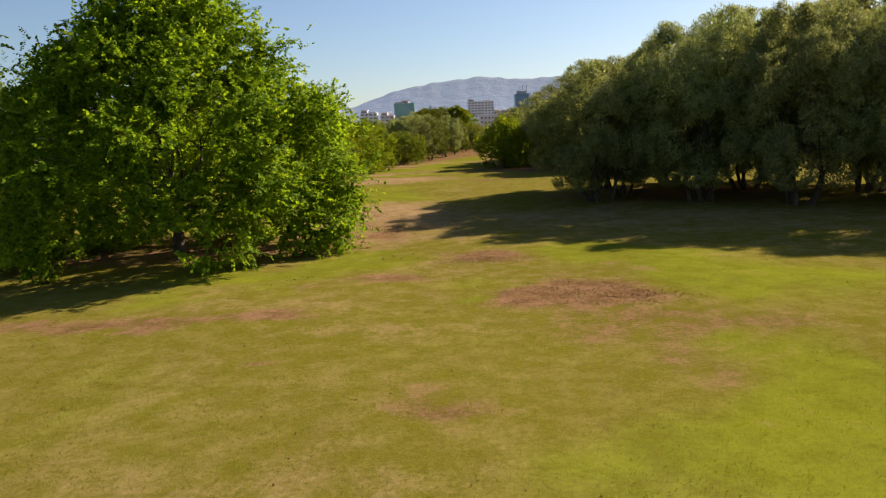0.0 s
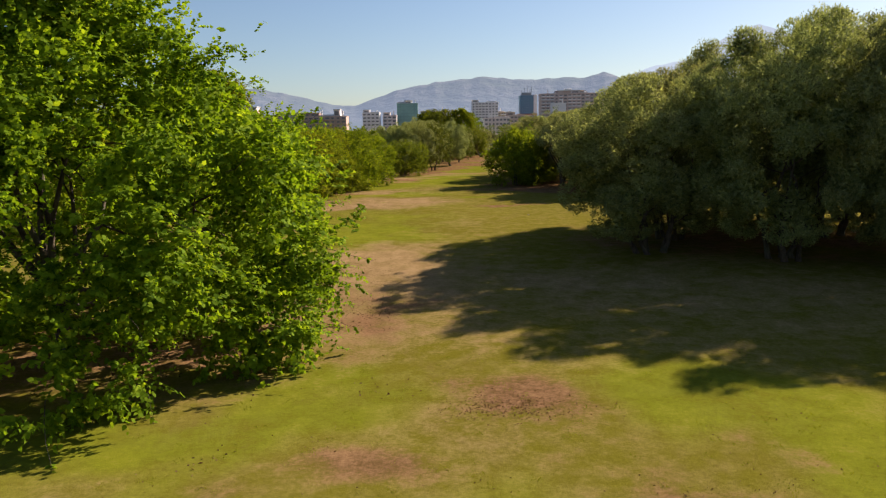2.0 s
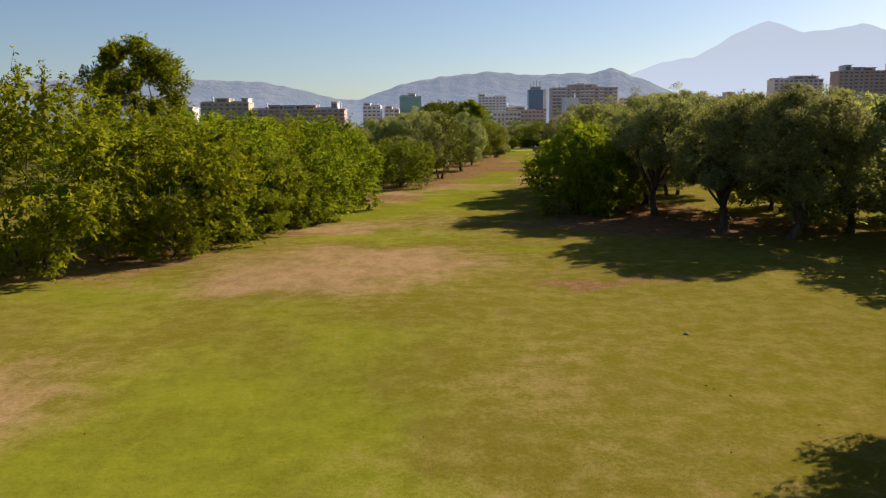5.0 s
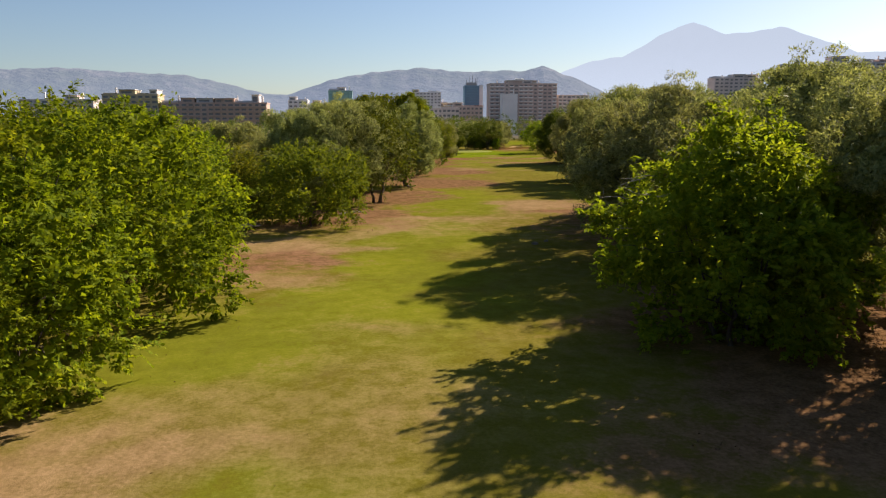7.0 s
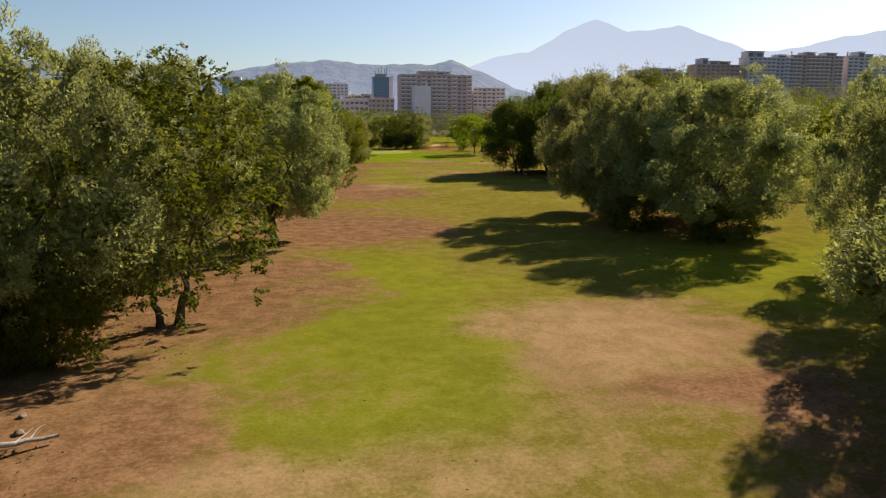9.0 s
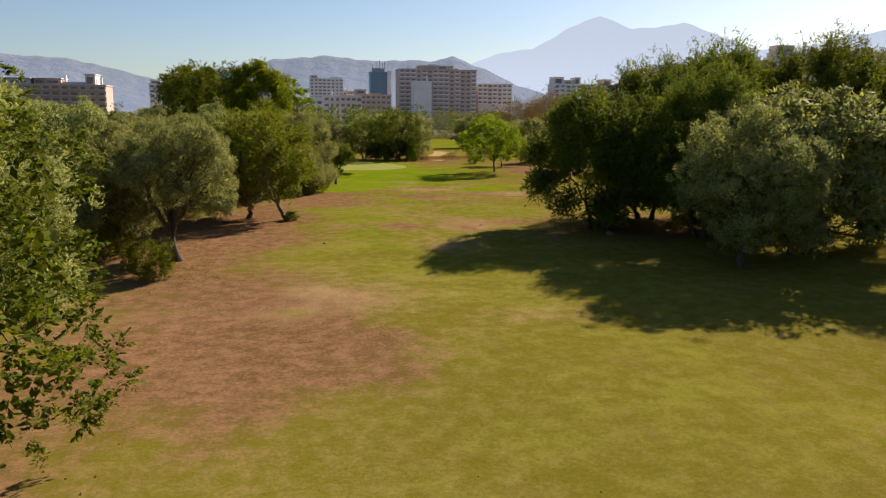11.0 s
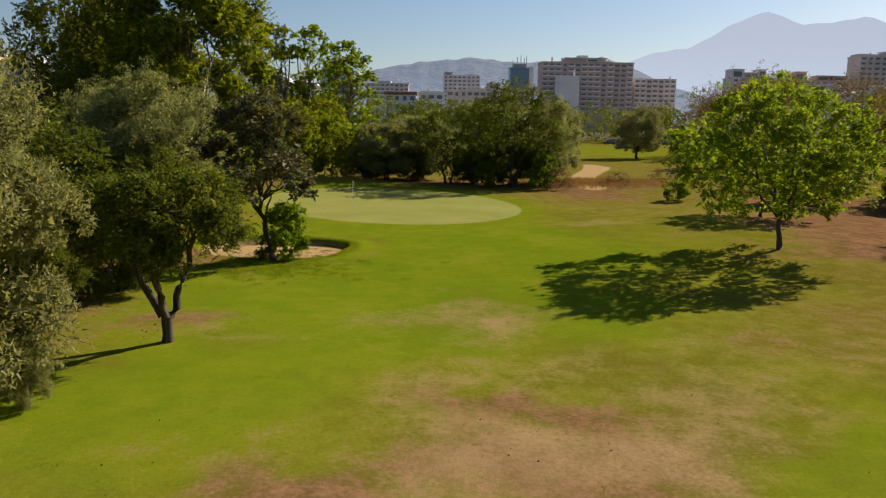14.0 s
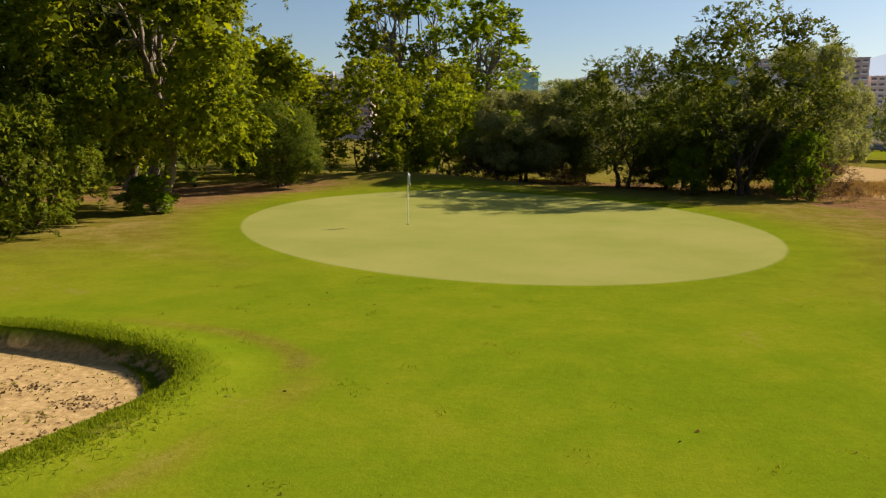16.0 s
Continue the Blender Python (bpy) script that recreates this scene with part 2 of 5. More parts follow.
def bend(a, b, rng, sag=0.0, wander=0.12, steps=6):
    """A line from a to b that wanders a little."""
    a, b = np.asarray(a, float), np.asarray(b, float)
    s = np.linspace(0, 1, steps)[:, None]
    line = a + (b - a) * s
    line += rng.normal(0, 1, (1, 3)) * wander * np.linalg.norm(b - a) * np.sin(np.pi * s) * 0.7
    line[1:-1] += rng.normal(0, 1, (steps - 2, 3)) * wander * 0.22 * np.linalg.norm(b - a)
    line[:, 2] += sag * np.linalg.norm(b - a) * np.sin(np.pi * s[:, 0])
    return line


def leaves(centres, axes, normals, length, width):
    """Diamond leaves, one quad each."""
    axes = unit(axes)
    side = unit(np.cross(axes, normals))
    length, width = np.asarray(length)[:, None], np.asarray(width)[:, None]
    fold = np.cross(side, axes) * width * 0.18
    v = np.stack([centres - axes * length / 2, centres + side * width / 2 + fold, centres + axes * length / 2, centres - side * width / 2 + fold], 1)
    return v.reshape(-1, 3), np.arange(len(centres) * 4).reshape(-1, 4)


def ovate(centres, axes, normals, length, width):
    """Oval pointed leaves with a drooping tip, for a tree that is passed close by."""
    axes = unit(axes)
    side = unit(np.cross(axes, normals))
    up = np.cross(side, axes)
    length, width = np.asarray(length)[:, None], np.asarray(width)[:, None]
    rows = [centres + axes * length * a + side * width * b + up * width * c for a, b, c in
            ((-0.5, 0, 0), (-0.28, 0.42, 0.10), (0.08, 0.46, 0.08), (0.5, 0, -0.22), (0.08, -0.46, 0.08), (-0.28, -0.42, 0.10))]
    return np.stack(rows, 1).reshape(-1, 3), np.arange(len(centres) * 6).reshape(-1, 6)


def slivers(centres, axes, normals, length, width):
    """Narrow pointed leaves, one triangle each."""
    axes = unit(axes)
    side = unit(np.cross(axes, normals)) * np.asarray(width)[:, None] / 2
    half = axes * np.asarray(length)[:, None] / 2
    return np.stack([centres - half + side, centres - half - side, centres + half], 1).reshape(-1, 3), np.arange(len(centres) * 3).reshape(-1, 3)


def clump_leaves(rng, centre, out, radius, count, length, ratio, droop=0.0, narrow=False, face=0.65):
    """Leaves gathered in sprays round clump centres, laid like shingles that face away from the crown."""
    idx = np.repeat(np.arange(len(centre)), count)
    d = unit(rng.normal(0, 1, (len(idx), 3))) * rng.uniform(0.1, 1.0, len(idx))[:, None] ** 0.5
    o = out[idx]
    d = d - o * (d * o).sum(1, keepdims=True) * 0.35
    p = centre[idx] + d * radius[idx][:, None]
    normals = unit(o * (0.9 if narrow else 0.5) + d * 0.6 + [0, 0, face] + rng.normal(0, 0.45, d.shape))
    axes = rng.normal(0, 0.8, d.shape) + d * 0.5 + o * (0.45 if narrow else 0.15) + [0, 0, 0.25 * narrow - droop]
    size = length * rng.uniform(0.65, 1.35, len(idx))
    return (slivers if narrow else leaves)(p, axes, normals, size, size * ratio)


def spray_leaves(rng, centre, out, reach, count, length, ratio, droop=0.0, face=0.65, blade=leaves):
    """Shoots that spring from clump centres, each with leaves set in two rows along it."""
    shoots = max(3, round(count * 1.35 / 11))
    idx = np.repeat(np.arange(len(centre)), shoots)
    o = out[idx]
    way = unit(o * 0.75 + rng.normal(0, 0.62, o.shape) + [0, 0, 0.22])
    run = reach[idx] * rng.uniform(0.55, 1.25, len(idx))
    root = centre[idx] + rng.normal(0, 0.45, o.shape) * reach[idx][:, None] - way * run[:, None] * 0.35
    side = unit(np.cross(way, [0, 0, 1.0] + rng.normal(0, 0.25, way.shape)))
    k = np.repeat(np.arange(len(idx)), 11)
    s = np.tile(np.linspace(0.12, 1.0, 11), len(idx)) + rng.normal(0, 0.03, len(k))
    turn = np.tile(np.array([1, -1] * 5 + [0]), len(idx)) * rng.uniform(0.6, 1.1, len(k))
    size = length * rng.uniform(0.7, 1.3, len(k)) * (1.1 - 0.3 * s)
    axes = unit(way[k] * 0.6 + side[k] * turn[:, None] + rng.normal(0, 0.22, (len(k), 3)) + [0, 0, -0.15 - droop])
    p = root[k] + way[k] * (run[k] * s)[:, None] + axes * (size * 0.5)[:, None]
    p[:, 2] -= 0.12 * run[k] * s * s
    facing = o * 0.5 + [0, 0, face] + rng.normal(0, 0.5, o.shape)
    normals = unit(facing[k] + rng.normal(0, 0.24, (len(k), 3)))
    return blade(p, axes, normals, size, size * ratio)


def crown_points(rng, n, radius, low, top, lobes=14, size=(0.26, 0.44), skirt=1.0, taper=0.0, ragged=0.10, depth=0.82):
    """Clump centres on the outsides of the rounded lobes that make up a crown, and their outward directions."""
    high = (top - low) / 2
    dirs = []
    for _ in range(lobes):
        tries = unit(rng.normal(0, 1, (14, 3)) * [1, 1, 0.9] + [0, 0, 0.12])
        gap = [min([np.linalg.norm(q - e) for e in dirs], default=9) for q in tries]
        dirs.append(tries[int(np.argmax(gap))])
    dirs = np.array(dirs)
    lr = rng.uniform(*size, lobes)
    wide = np.where(dirs[:, 2] < 0, np.minimum(1 / np.sqrt(np.maximum(1 - dirs[:, 2] ** 2, 0.2)), 1.5) * (1 + (skirt - 1) * -dirs[:, 2]), 1 - taper * dirs[:, 2])
    reach = (1 - lr) * rng.uniform(0.86, 1.08, lobes)
    mid = dirs * np.stack([wide * reach * radius, wide * reach * radius, (1 - lr * 0.7) * high], 1) + [0, 0, (top + low) / 2]
    lr = lr * radius
    heart = np.array([0, 0, (top + low) / 2 - 0.2 * high])
    pts, out = [], []
    share = lr ** 2 / (lr ** 2).sum()
    for k in range(lobes):
        m = int(n * share[k] * 2.2) + 4
        d = unit(rng.normal(0, 1, (m, 3)) + unit(mid[k] - heart) * 0.7)
        p = mid[k] + d * (lr[k] * (depth + (1.02 - depth) * rng.uniform(0, 1, m) ** 0.6 + ragged * np.abs(rng.normal(0, 1, m)) ** 2 * 0.35))[:, None] * [1, 1, 0.88]
        inside = (np.linalg.norm((p[:, None] - mid[None]) / [1, 1, 0.88], axis=2) < lr[None] * 0.80).any(1)
        pts.append(p[~inside])
        out.append(d[~inside])
    pts, out = np.concatenate(pts), np.concatenate(out)
    pick = rng.permutation(len(pts))[:n]
    pts, out = pts[pick], out[pick]
    floor = np.maximum(0.14, low)
    pts[:, 2] = np.where(pts[:, 2] < floor, floor + np.abs(rng.normal(0, 0.4, len(pts))), pts[:, 2])
    return pts, out, mid, lr


def grow(name, at, label, category, leaf, bark, seed, height, radius, low, clumps, per, length, ratio, trunks=1, girth=0.22,
         fork=0.3, lean=(0, 0), spread=0.0, lobes=14, size=(0.26, 0.44), skirt=1.0, taper=0.0, droop=0.0, inner=0.3, twigs=0, puff=0.10,
         limbs=7, stem=0.0, group="", narrow=False, ragged=0.10, depth=0.82, clear=None, flat=1.0, heart_leaf=1.7, face=0.65, blade=leaves):
    """A tree: tapering trunks, limbs that reach into the crown, and a crown of clumped leaves."""
    rng = np.random.default_rng(seed)
    tree = thing(name, at, label, category, group)
    pts, out, mid, lr = crown_points(rng, clumps, radius, low, height, lobes, size, skirt, taper, ragged, depth)
    pts, mid = pts * [1, flat, 1], mid * [1, flat, 1]
    if clear:
        keep = clear(pts)
        pts, out = pts[keep], out[keep]
    clumps = len(pts)
    shift = np.array([lean[0], lean[1], 0.0])
    pts = pts + shift
    heart = np.array([0, 0, low + (height - low) * 0.42]) + shift
    rad = puff * radius * rng.uniform(0.6, 1.4, clumps)
    pieces = [clump_leaves(rng, pts, out, rad, per, length, ratio, droop, True, face) if narrow else spray_leaves(rng, pts, out, rad, per, length * 0.88, ratio, droop, face, blade)]
    if inner:
        # larger leaves added deep in each lobe to stop light passing through
        k = rng.integers(0, len(mid), int(clumps * inner))
        d = unit(rng.normal(0, 1, (len(k), 3)))
        core = mid[k] + d * lr[k][:, None] * rng.uniform(0.2, 0.68, len(k))[:, None] + shift
        if clear:
            kept = clear(core - shift)
            core, d = core[kept], d[kept]
        kept = core[:, 2] > max(0.5, low)
        if blade is leaves:
            pieces.append(clump_leaves(rng, core[kept], d[kept], np.full(kept.sum(), 0.13 * radius), max(5, per // 4), length * heart_leaf, max(ratio, 0.55), 0.0, narrow))
        else:
            pieces.append(spray_leaves(rng, core[kept], d[kept], np.full(kept.sum(), 0.07 * radius), 27, length * heart_leaf, ratio, 0.0, face, blade))
    wood = []
    if stem:
        wood.append(("trunk", tube(bend(np.array([0, 0, -0.25]), np.array([0, 0, stem]), rng, 0, 0.04, 6), girth * np.array([1.5, 1.15, 1.0, 0.98, 1.02, 0.95]), 10)))
    for k in range(trunks):
        a = 2 * np.pi * (k + rng.uniform(0, 0.5)) / trunks
        foot = np.array([np.cos(a), np.sin(a), 0]) * spread
        foot[2] = -0.25 if not stem else stem * 0.88
        top = foot * ([8.0, 8.0, 0.0] if stem else 2.2) + shift * 0.75 + [0, 0, low + (height - low) * fork]
        top[:2] += rng.normal(0, 0.15, 2)
        line = bend(foot, top, rng, 0, 0.08, 8)
        g = girth * rng.uniform(0.8, 1.1) / (1 if trunks == 1 else 1.25)
        rr = g * (1.0 - 0.45 * np.linspace(0, 1, 8))
        rr[:2] *= [1.55, 1.12] if not stem else 1
        wood.append(("trunk", tube(line, rr, 9)))
        for _ in range(max(2, limbs // trunks)):
            start = line[rng.integers(4, 8)]
            goal = pts[rng.integers(0, clumps)] * [0.8, 0.8, 1] * 1.0
            goal = heart + (goal - heart) * 0.85
            goal[2] = max(goal[2], start[2] + 0.3)
            limb = bend(start, goal, rng, 0.06, 0.12, 7)
            r0 = g * rng.uniform(0.32, 0.5)
            bits = [tube(limb, r0 * (1 - 0.8 * np.linspace(0, 1, 7)), 6)]
            for _ in range(3):
                s = limb[rng.integers(2, 6)]
                e = pts[np.argsort(np.linalg.norm(pts - s, axis=1))[rng.integers(2, 14)]]
                bits.append(tube(bend(s, e, rng, 0.05, 0.12, 4), r0 * 0.38 * np.array([1, 0.8, 0.55, 0.2]), 5))
            wood.append(("branch", join(bits)))
    for _ in range(twigs):
        p = pts[np.argsort(-np.linalg.norm(pts - heart, axis=1))[rng.integers(0, clumps // 3)]]
        tip = p + unit(p - heart + rng.normal(0, 0.5, 3)) * radius * rng.uniform(0.10, 0.2)
        line = bend(p - (p - heart) * 0.12, tip, rng, 0.04, 0.1, 5)
        wood.append(("twig", tube(line, 0.018 * np.array([1, 0.8, 0.6, 0.4, 0.15]), 4)))
        s = rng.uniform(0.1, 1.05, 26)
        q = line[0] + (line[-1] - line[0]) * s[:, None] + rng.normal(0, 0.06, (26, 3))
        ax = unit(line[-1] - line[0]) + rng.normal(0, 0.8, (26, 3))
        ll = length * rng.uniform(0.7, 1.2, 26)
        pieces.append((slivers if narrow else blade)(q, ax, rng.normal(0, 0.5, (26, 3)) + [0, 0, 0.8], ll, ll * ratio))
    v, f = join(pieces)
    part("crown", quick_mesh("crown", v, f), leaf, tree)
    loose = []
    for kind, (v, f) in wood:
        if kind == "twig":
            loose.append((v, f))
        else:
            part(kind, quick_mesh(kind, v, f, True), bark, tree)
    if loose:
        v, f = join(loose)
        tagged(part("twig_spray", quick_mesh("twig_spray", v, f, True), bark, tree), kind="stuff")
    return tree


def again(tree, x, y, height=1.0, wide=1.0, turn=0.0, lift=0.0, label=""):
    """The same kind of tree elsewhere, at another size and turned."""
    m = pose(x, y, ground_height(x, y) + lift, 0, 0, turn) @ Matrix.Diagonal((wide, wide, height, 1))
    ob = copy_thing(tree, m)
    if label:
        ob["label"] = label
    return ob


# ---- the ground ----
def bell(x, y, cx, cy, rx, ry, turn=0.0, power=2.0):
    """1 in the middle of an ellipse, falling to 0 outside it."""
    c, s = math.cos(radians(turn)), math.sin(radians(turn))
    u, v = ((x - cx) * c + (y - cy) * s) / rx, (-(x - cx) * s + (y - cy) * c) / ry
    return np.exp(-np.power(u * u + v * v, power / 2) * 0.7)


def step(v, a, b):
    t = np.clip((v - a) / (b - a), 0, 1)
    return t * t * (3 - 2 * t)


def bunker_reach(x, y):
    """Below 1 inside the bunker."""
    c, s = math.cos(radians(8)), math.sin(radians(8))
    u, v = ((x - 19.5) * c + (y - 322.6) * s) / 4.05, (-(x - 19.5) * s + (y - 322.6) * c) / 3.5
    ang = np.arctan2(v, u)
    return (np.abs(u) ** 2.6 + np.abs(v) ** 2.6) ** (1 / 2.6) / (1 + 0.05 * np.sin(3 * ang + 0.6) + 0.03 * np.sin(5 * ang)) + 0.45 * bell(x, y, 18.6, 318.9, 2.3, 1.9)


def green_reach(x, y):
    u, v = (x - 24.4) / 11.2, (y - 346.0 + 0.3 * (x - 24.4)) / 12.9
    return np.hypot(u, v)


def waver(x, y, seed):
    """Smooth uneven drift of a few metres, for the edges of patches."""
    rng = np.random.default_rng(seed)
    z = 0 * x
    for length, much in ((14, 1.5), (9, 1.1), (6, 0.9), (4, 0.7), (2.7, 0.5), (1.8, 0.35), (1.2, 0.22)):
        for _ in range(2):
            a = rng.uniform(0, 6.28)
            z = z + much * 0.6 * np.sin((x * math.cos(a) + y * math.sin(a)) * 6.28 / length + rng.uniform(0, 6.28))
    return z


def relief(x, y):
    """The height of the ground."""
    z = 0.10 * np.sin(x * 0.11 + 1.3) * np.sin(y * 0.07) + 0.06 * np.sin(x * 0.31 + y * 0.17)
    z = z * (1 - bell(x, y, 25, 340, 20, 22)) + 0.05 * bell(x, y, 25, 350, 12, 10) + 0.95 * bell(x, y, 15, 364, 7, 3.4) + 0.55 * bell(x, y, 49, 330, 9, 10)
    z = z + 0.5 * bell(x, y, -16, 160, 4, 3) + 0.35 * bell(x, y, 55, 365, 9, 9)
    b = bunker_reach(x, y)
    face = step(y + 0.6 * (x - 18), 320.5, 326)
    z = z + 0.10 * np.exp(-((b - 1.10) / 0.12) ** 2) * face - 0.30 * (1 - step(b, 0.93, 0.995)) + 0.10 * (1 - step(b, 0.2, 0.95))
    return z


def ground_height(x, y):
    return float(relief(np.array(float(x)), np.array(float(y))))


# Patches of turf: L lush, D parched, S bare soil (small letters: thinner); middle, reach across, reach along.
BY_THE_TEE = [
    ('L', 4.6, 13.0, 3.4, 2.6), ('L', 9.0, 16.0, 3.0, 3.0), ('l', -9.2, 18.1, 2.0, 2.3), ('S', 4.4, 25.9, 2.6, 2.6), ('S', 3.6, 26.6, 1.8, 1.6), ('d', -4.7, 19.0, 4.5, 1.6), ('d', -3.4, 13.8, 3.2, 1.1), ('s', 6.5, 20.6, 3.4, 1.2), ('s', -1.0, 16.0, 1.4, 0.7), ('S', -5.2, 18.7, 0.4, 0.2), ('S', -0.9, 15.5, 0.6, 0.2),
    ('s', 7.3, 20.1, 2.9, 1.2), ('L', 12.0, 27.7, 4.0, 3.2), ('l', 7.8, 34.5, 4.5, 2.2), ('S', -11.2, 25.5, 4.6, 1.4), ('S', -6.4, 24.4, 1.0, 0.7), ('d', -3.0, 22.2, 2.5, 1.4),
    ('l', -1.5, 19.2, 3.8, 1.0),
]
BESIDE_THE_MULBERRY = [
    ('d', -7.3, 27.0, 4.1, 0.8), ('l', -10.5, 28.0, 1.6, 0.6), ('d', -3.9, 27.6, 1.3, 1.0), ('d', -1.5, 26.1, 1.4, 0.8), ('S', 4.2, 27.9, 2.1, 2.2), ('s', 1.9, 26.8, 1.1, 0.7),
    ('S', 5.1, 25.6, 1.4, 0.7), ('S', -2.9, 30.4, 1.2, 0.7), ('S', -5.8, 29.3, 0.9, 0.7), ('S', 1.1, 34.0, 1.9, 1.3), ('d', -1.1, 32.5, 2.1, 1.5), ('L', -4.5, 36.5, 1.6, 3.1),
    ('L', -6.6, 32.3, 2.3, 1.3), ('L', -9.6, 30.0, 3.6, 1.4), ('l', -0.8, 37.2, 1.5, 1.7), ('L', 5.9, 34.2, 1.9, 1.2), ('L', 9.3, 33.4, 1.7, 2.4), ('l', 9.3, 29.1, 1.8, 1.9),
    ('s', 7.5, 31.3, 1.5, 0.8), ('l', 0.1, 29.2, 1.4, 1.2), ('L', 0.4, 26.1, 0.6, 0.7), ('S', -3.2, 45.3, 1.1, 1.8), ('D', -4.3, 56.9, 2.1, 8.9), ('s', -5.2, 56.2, 1.3, 2.0),
]
PAST_THE_MULBERRY = [
    ('D', -5.2, 54.6, 3.1, 8.8), ('s', -5.5, 48.4, 1.6, 1.9), ('d', 0.9, 79.6, 3.4, 5.3), ('d', -8.5, 96.8, 4.6, 4.4), ('L', -8.7, 70.9, 4.0, 5.9), ('l', -8.0, 84.6, 8.2, 5.9),
    # d at (7.4, 51.1) is pale only to lift the olives' shadow.
    ('l', -3.3, 157.3, 5.5, 40.2), ('D', -15.9, 76.9, 2.3, 4.8), ('d', -4.9, 59.0, 2.4, 2.6), ('d', 7.4, 51.1, 3.1, 4.3), ('d', 2.7, 55.2, 2.8, 3.7), ('L', -18.4, 94.2, 4.4, 4.9),
    ('l', 1.0, 192.1, 7.2, 36.6),
]
STRAW_STRETCH = [
    ('D', -8.5, 97.9, 6.3, 4.6), ('D', -5.0, 101.1, 3.3, 2.5), ('D', -11.6, 94.6, 3.5, 2.6), ('L', -7.5, 99.2, 0.4, 0.5), ('L', -5.9, 112.4, 4.7, 3.5), ('L', -10.5, 126.0, 2.3, 2.1),
    ('d', -12.3, 116.4, 4.3, 1.1), ('S', -9.1, 146.1, 2.7, 5.1), ('s', 7.6, 95.5, 3.0, 1.8), ('S', 5.4, 93.5, 1.3, 1.2), ('S', 15.3, 132.8, 5.2, 2.4), ('l', 2.9, 105.2, 2.0, 0.6),
    ('l', -3.9, 184.9, 4.8, 31.4), ('s', -10.8, 101.6, 1.2, 0.3),
]
BY_THE_FIG = [
    ('d', -8.0, 141.2, 2.6, 6.9), ('s', -7.7, 136.2, 1.4, 1.6), ('l', -5.2, 130.4, 4.7, 3.3), ('L', -9.8, 123.6, 1.8, 1.5), ('D', -9.8, 116.4, 2.3, 1.1), ('l', -3.2, 148.4, 4.2, 5.7),
    ('s', 13.4, 121.9, 2.3, 3.4),
]
MIDWAY = [
    ('S', 1.1, 181.6, 3.3, 2.9), ('S', 7.5, 206.5, 4.5, 5.2), ('S', 11.2, 231.6, 4.2, 4.4), ('d', -1.2, 159.4, 1.6, 3.2), ('S', -4.4, 164.1, 2.1, 2.1), ('L', -4.2, 159.4, 1.3, 1.2),
    ('L', 0.6, 152.5, 1.3, 5.3), ('L', 2.5, 169.2, 2.8, 7.2), ('l', 6.5, 176.4, 4.1, 7.5), ('S', 14.8, 171.8, 3.5, 5.1), ('d', -9.6, 148.6, 2.7, 3.7), ('D', -8.7, 143.6, 1.7, 2.2),
    ('d', -6.4, 150.0, 2.9, 1.8), ('l', 23.8, 242.5, 9.0, 32.6),
]
OPPOSITE_THE_FIG = [
    ('D', -5.6, 104.4, 3.2, 1.0), ('D', -13.0, 116.2, 3.3, 1.8), ('S', -14.1, 113.7, 1.7, 0.7), ('L', -4.3, 110.5, 2.6, 2.1), ('L', -9.8, 124.5, 1.7, 1.6), ('S', -8.7, 141.7, 2.8, 4.3),
    ('d', -3.0, 117.4, 3.5, 4.9), ('l', -5.1, 131.6, 5.1, 6.8), ('d', 3.7, 111.3, 1.1, 0.5), ('S', 10.2, 115.5, 5.1, 4.0), ('L', 3.9, 104.1, 1.2, 1.0), ('S', 14.0, 127.8, 4.7, 4.2),
]
BESIDE_THE_MOUND = [
    ('S', -11.7, 145.2, 2.0, 1.5), ('D', -8.8, 137.9, 2.0, 3.3), ('s', -8.0, 134.2, 0.9, 0.9), ('L', -4.6, 133.3, 2.4, 2.7), ('L', -1.6, 140.8, 1.8, 5.2), ('D', -8.4, 150.3, 3.7, 3.2),
    ('S', -0.5, 162.4, 3.1, 3.5), ('L', -4.6, 159.8, 1.4, 1.1), ('S', 0.8, 182.6, 3.0, 4.4), ('S', 7.0, 205.5, 4.2, 5.1), ('S', 11.4, 239.9, 4.8, 4.7), ('S', 15.5, 172.5, 3.8, 4.8),
    ('d', -2.3, 127.7, 2.0, 1.0), ('l', -9.7, 131.4, 1.7, 1.4),
]
BARE_VERGE = [
    ('s', 1.0, 184.6, 3.2, 5.3), ('s', 6.8, 205.8, 4.2, 6.0), ('s', 10.7, 230.0, 4.2, 4.2), ('D', -1.7, 161.9, 3.0, 3.8), ('s', -2.5, 164.7, 2.0, 2.6), ('d', -4.3, 154.6, 3.3, 1.4),
    ('L', -4.2, 159.5, 1.2, 1.3), ('L', 6.0, 174.6, 5.4, 5.5), ('L', 0.4, 153.2, 2.0, 1.3), ('L', 2.9, 157.8, 1.9, 3.7), ('D', 15.1, 172.7, 3.4, 5.2), ('s', 15.7, 169.5, 1.9, 2.3),
    ('l', 22.1, 182.2, 2.3, 2.0), ('d', 6.3, 163.1, 2.7, 5.1),
]
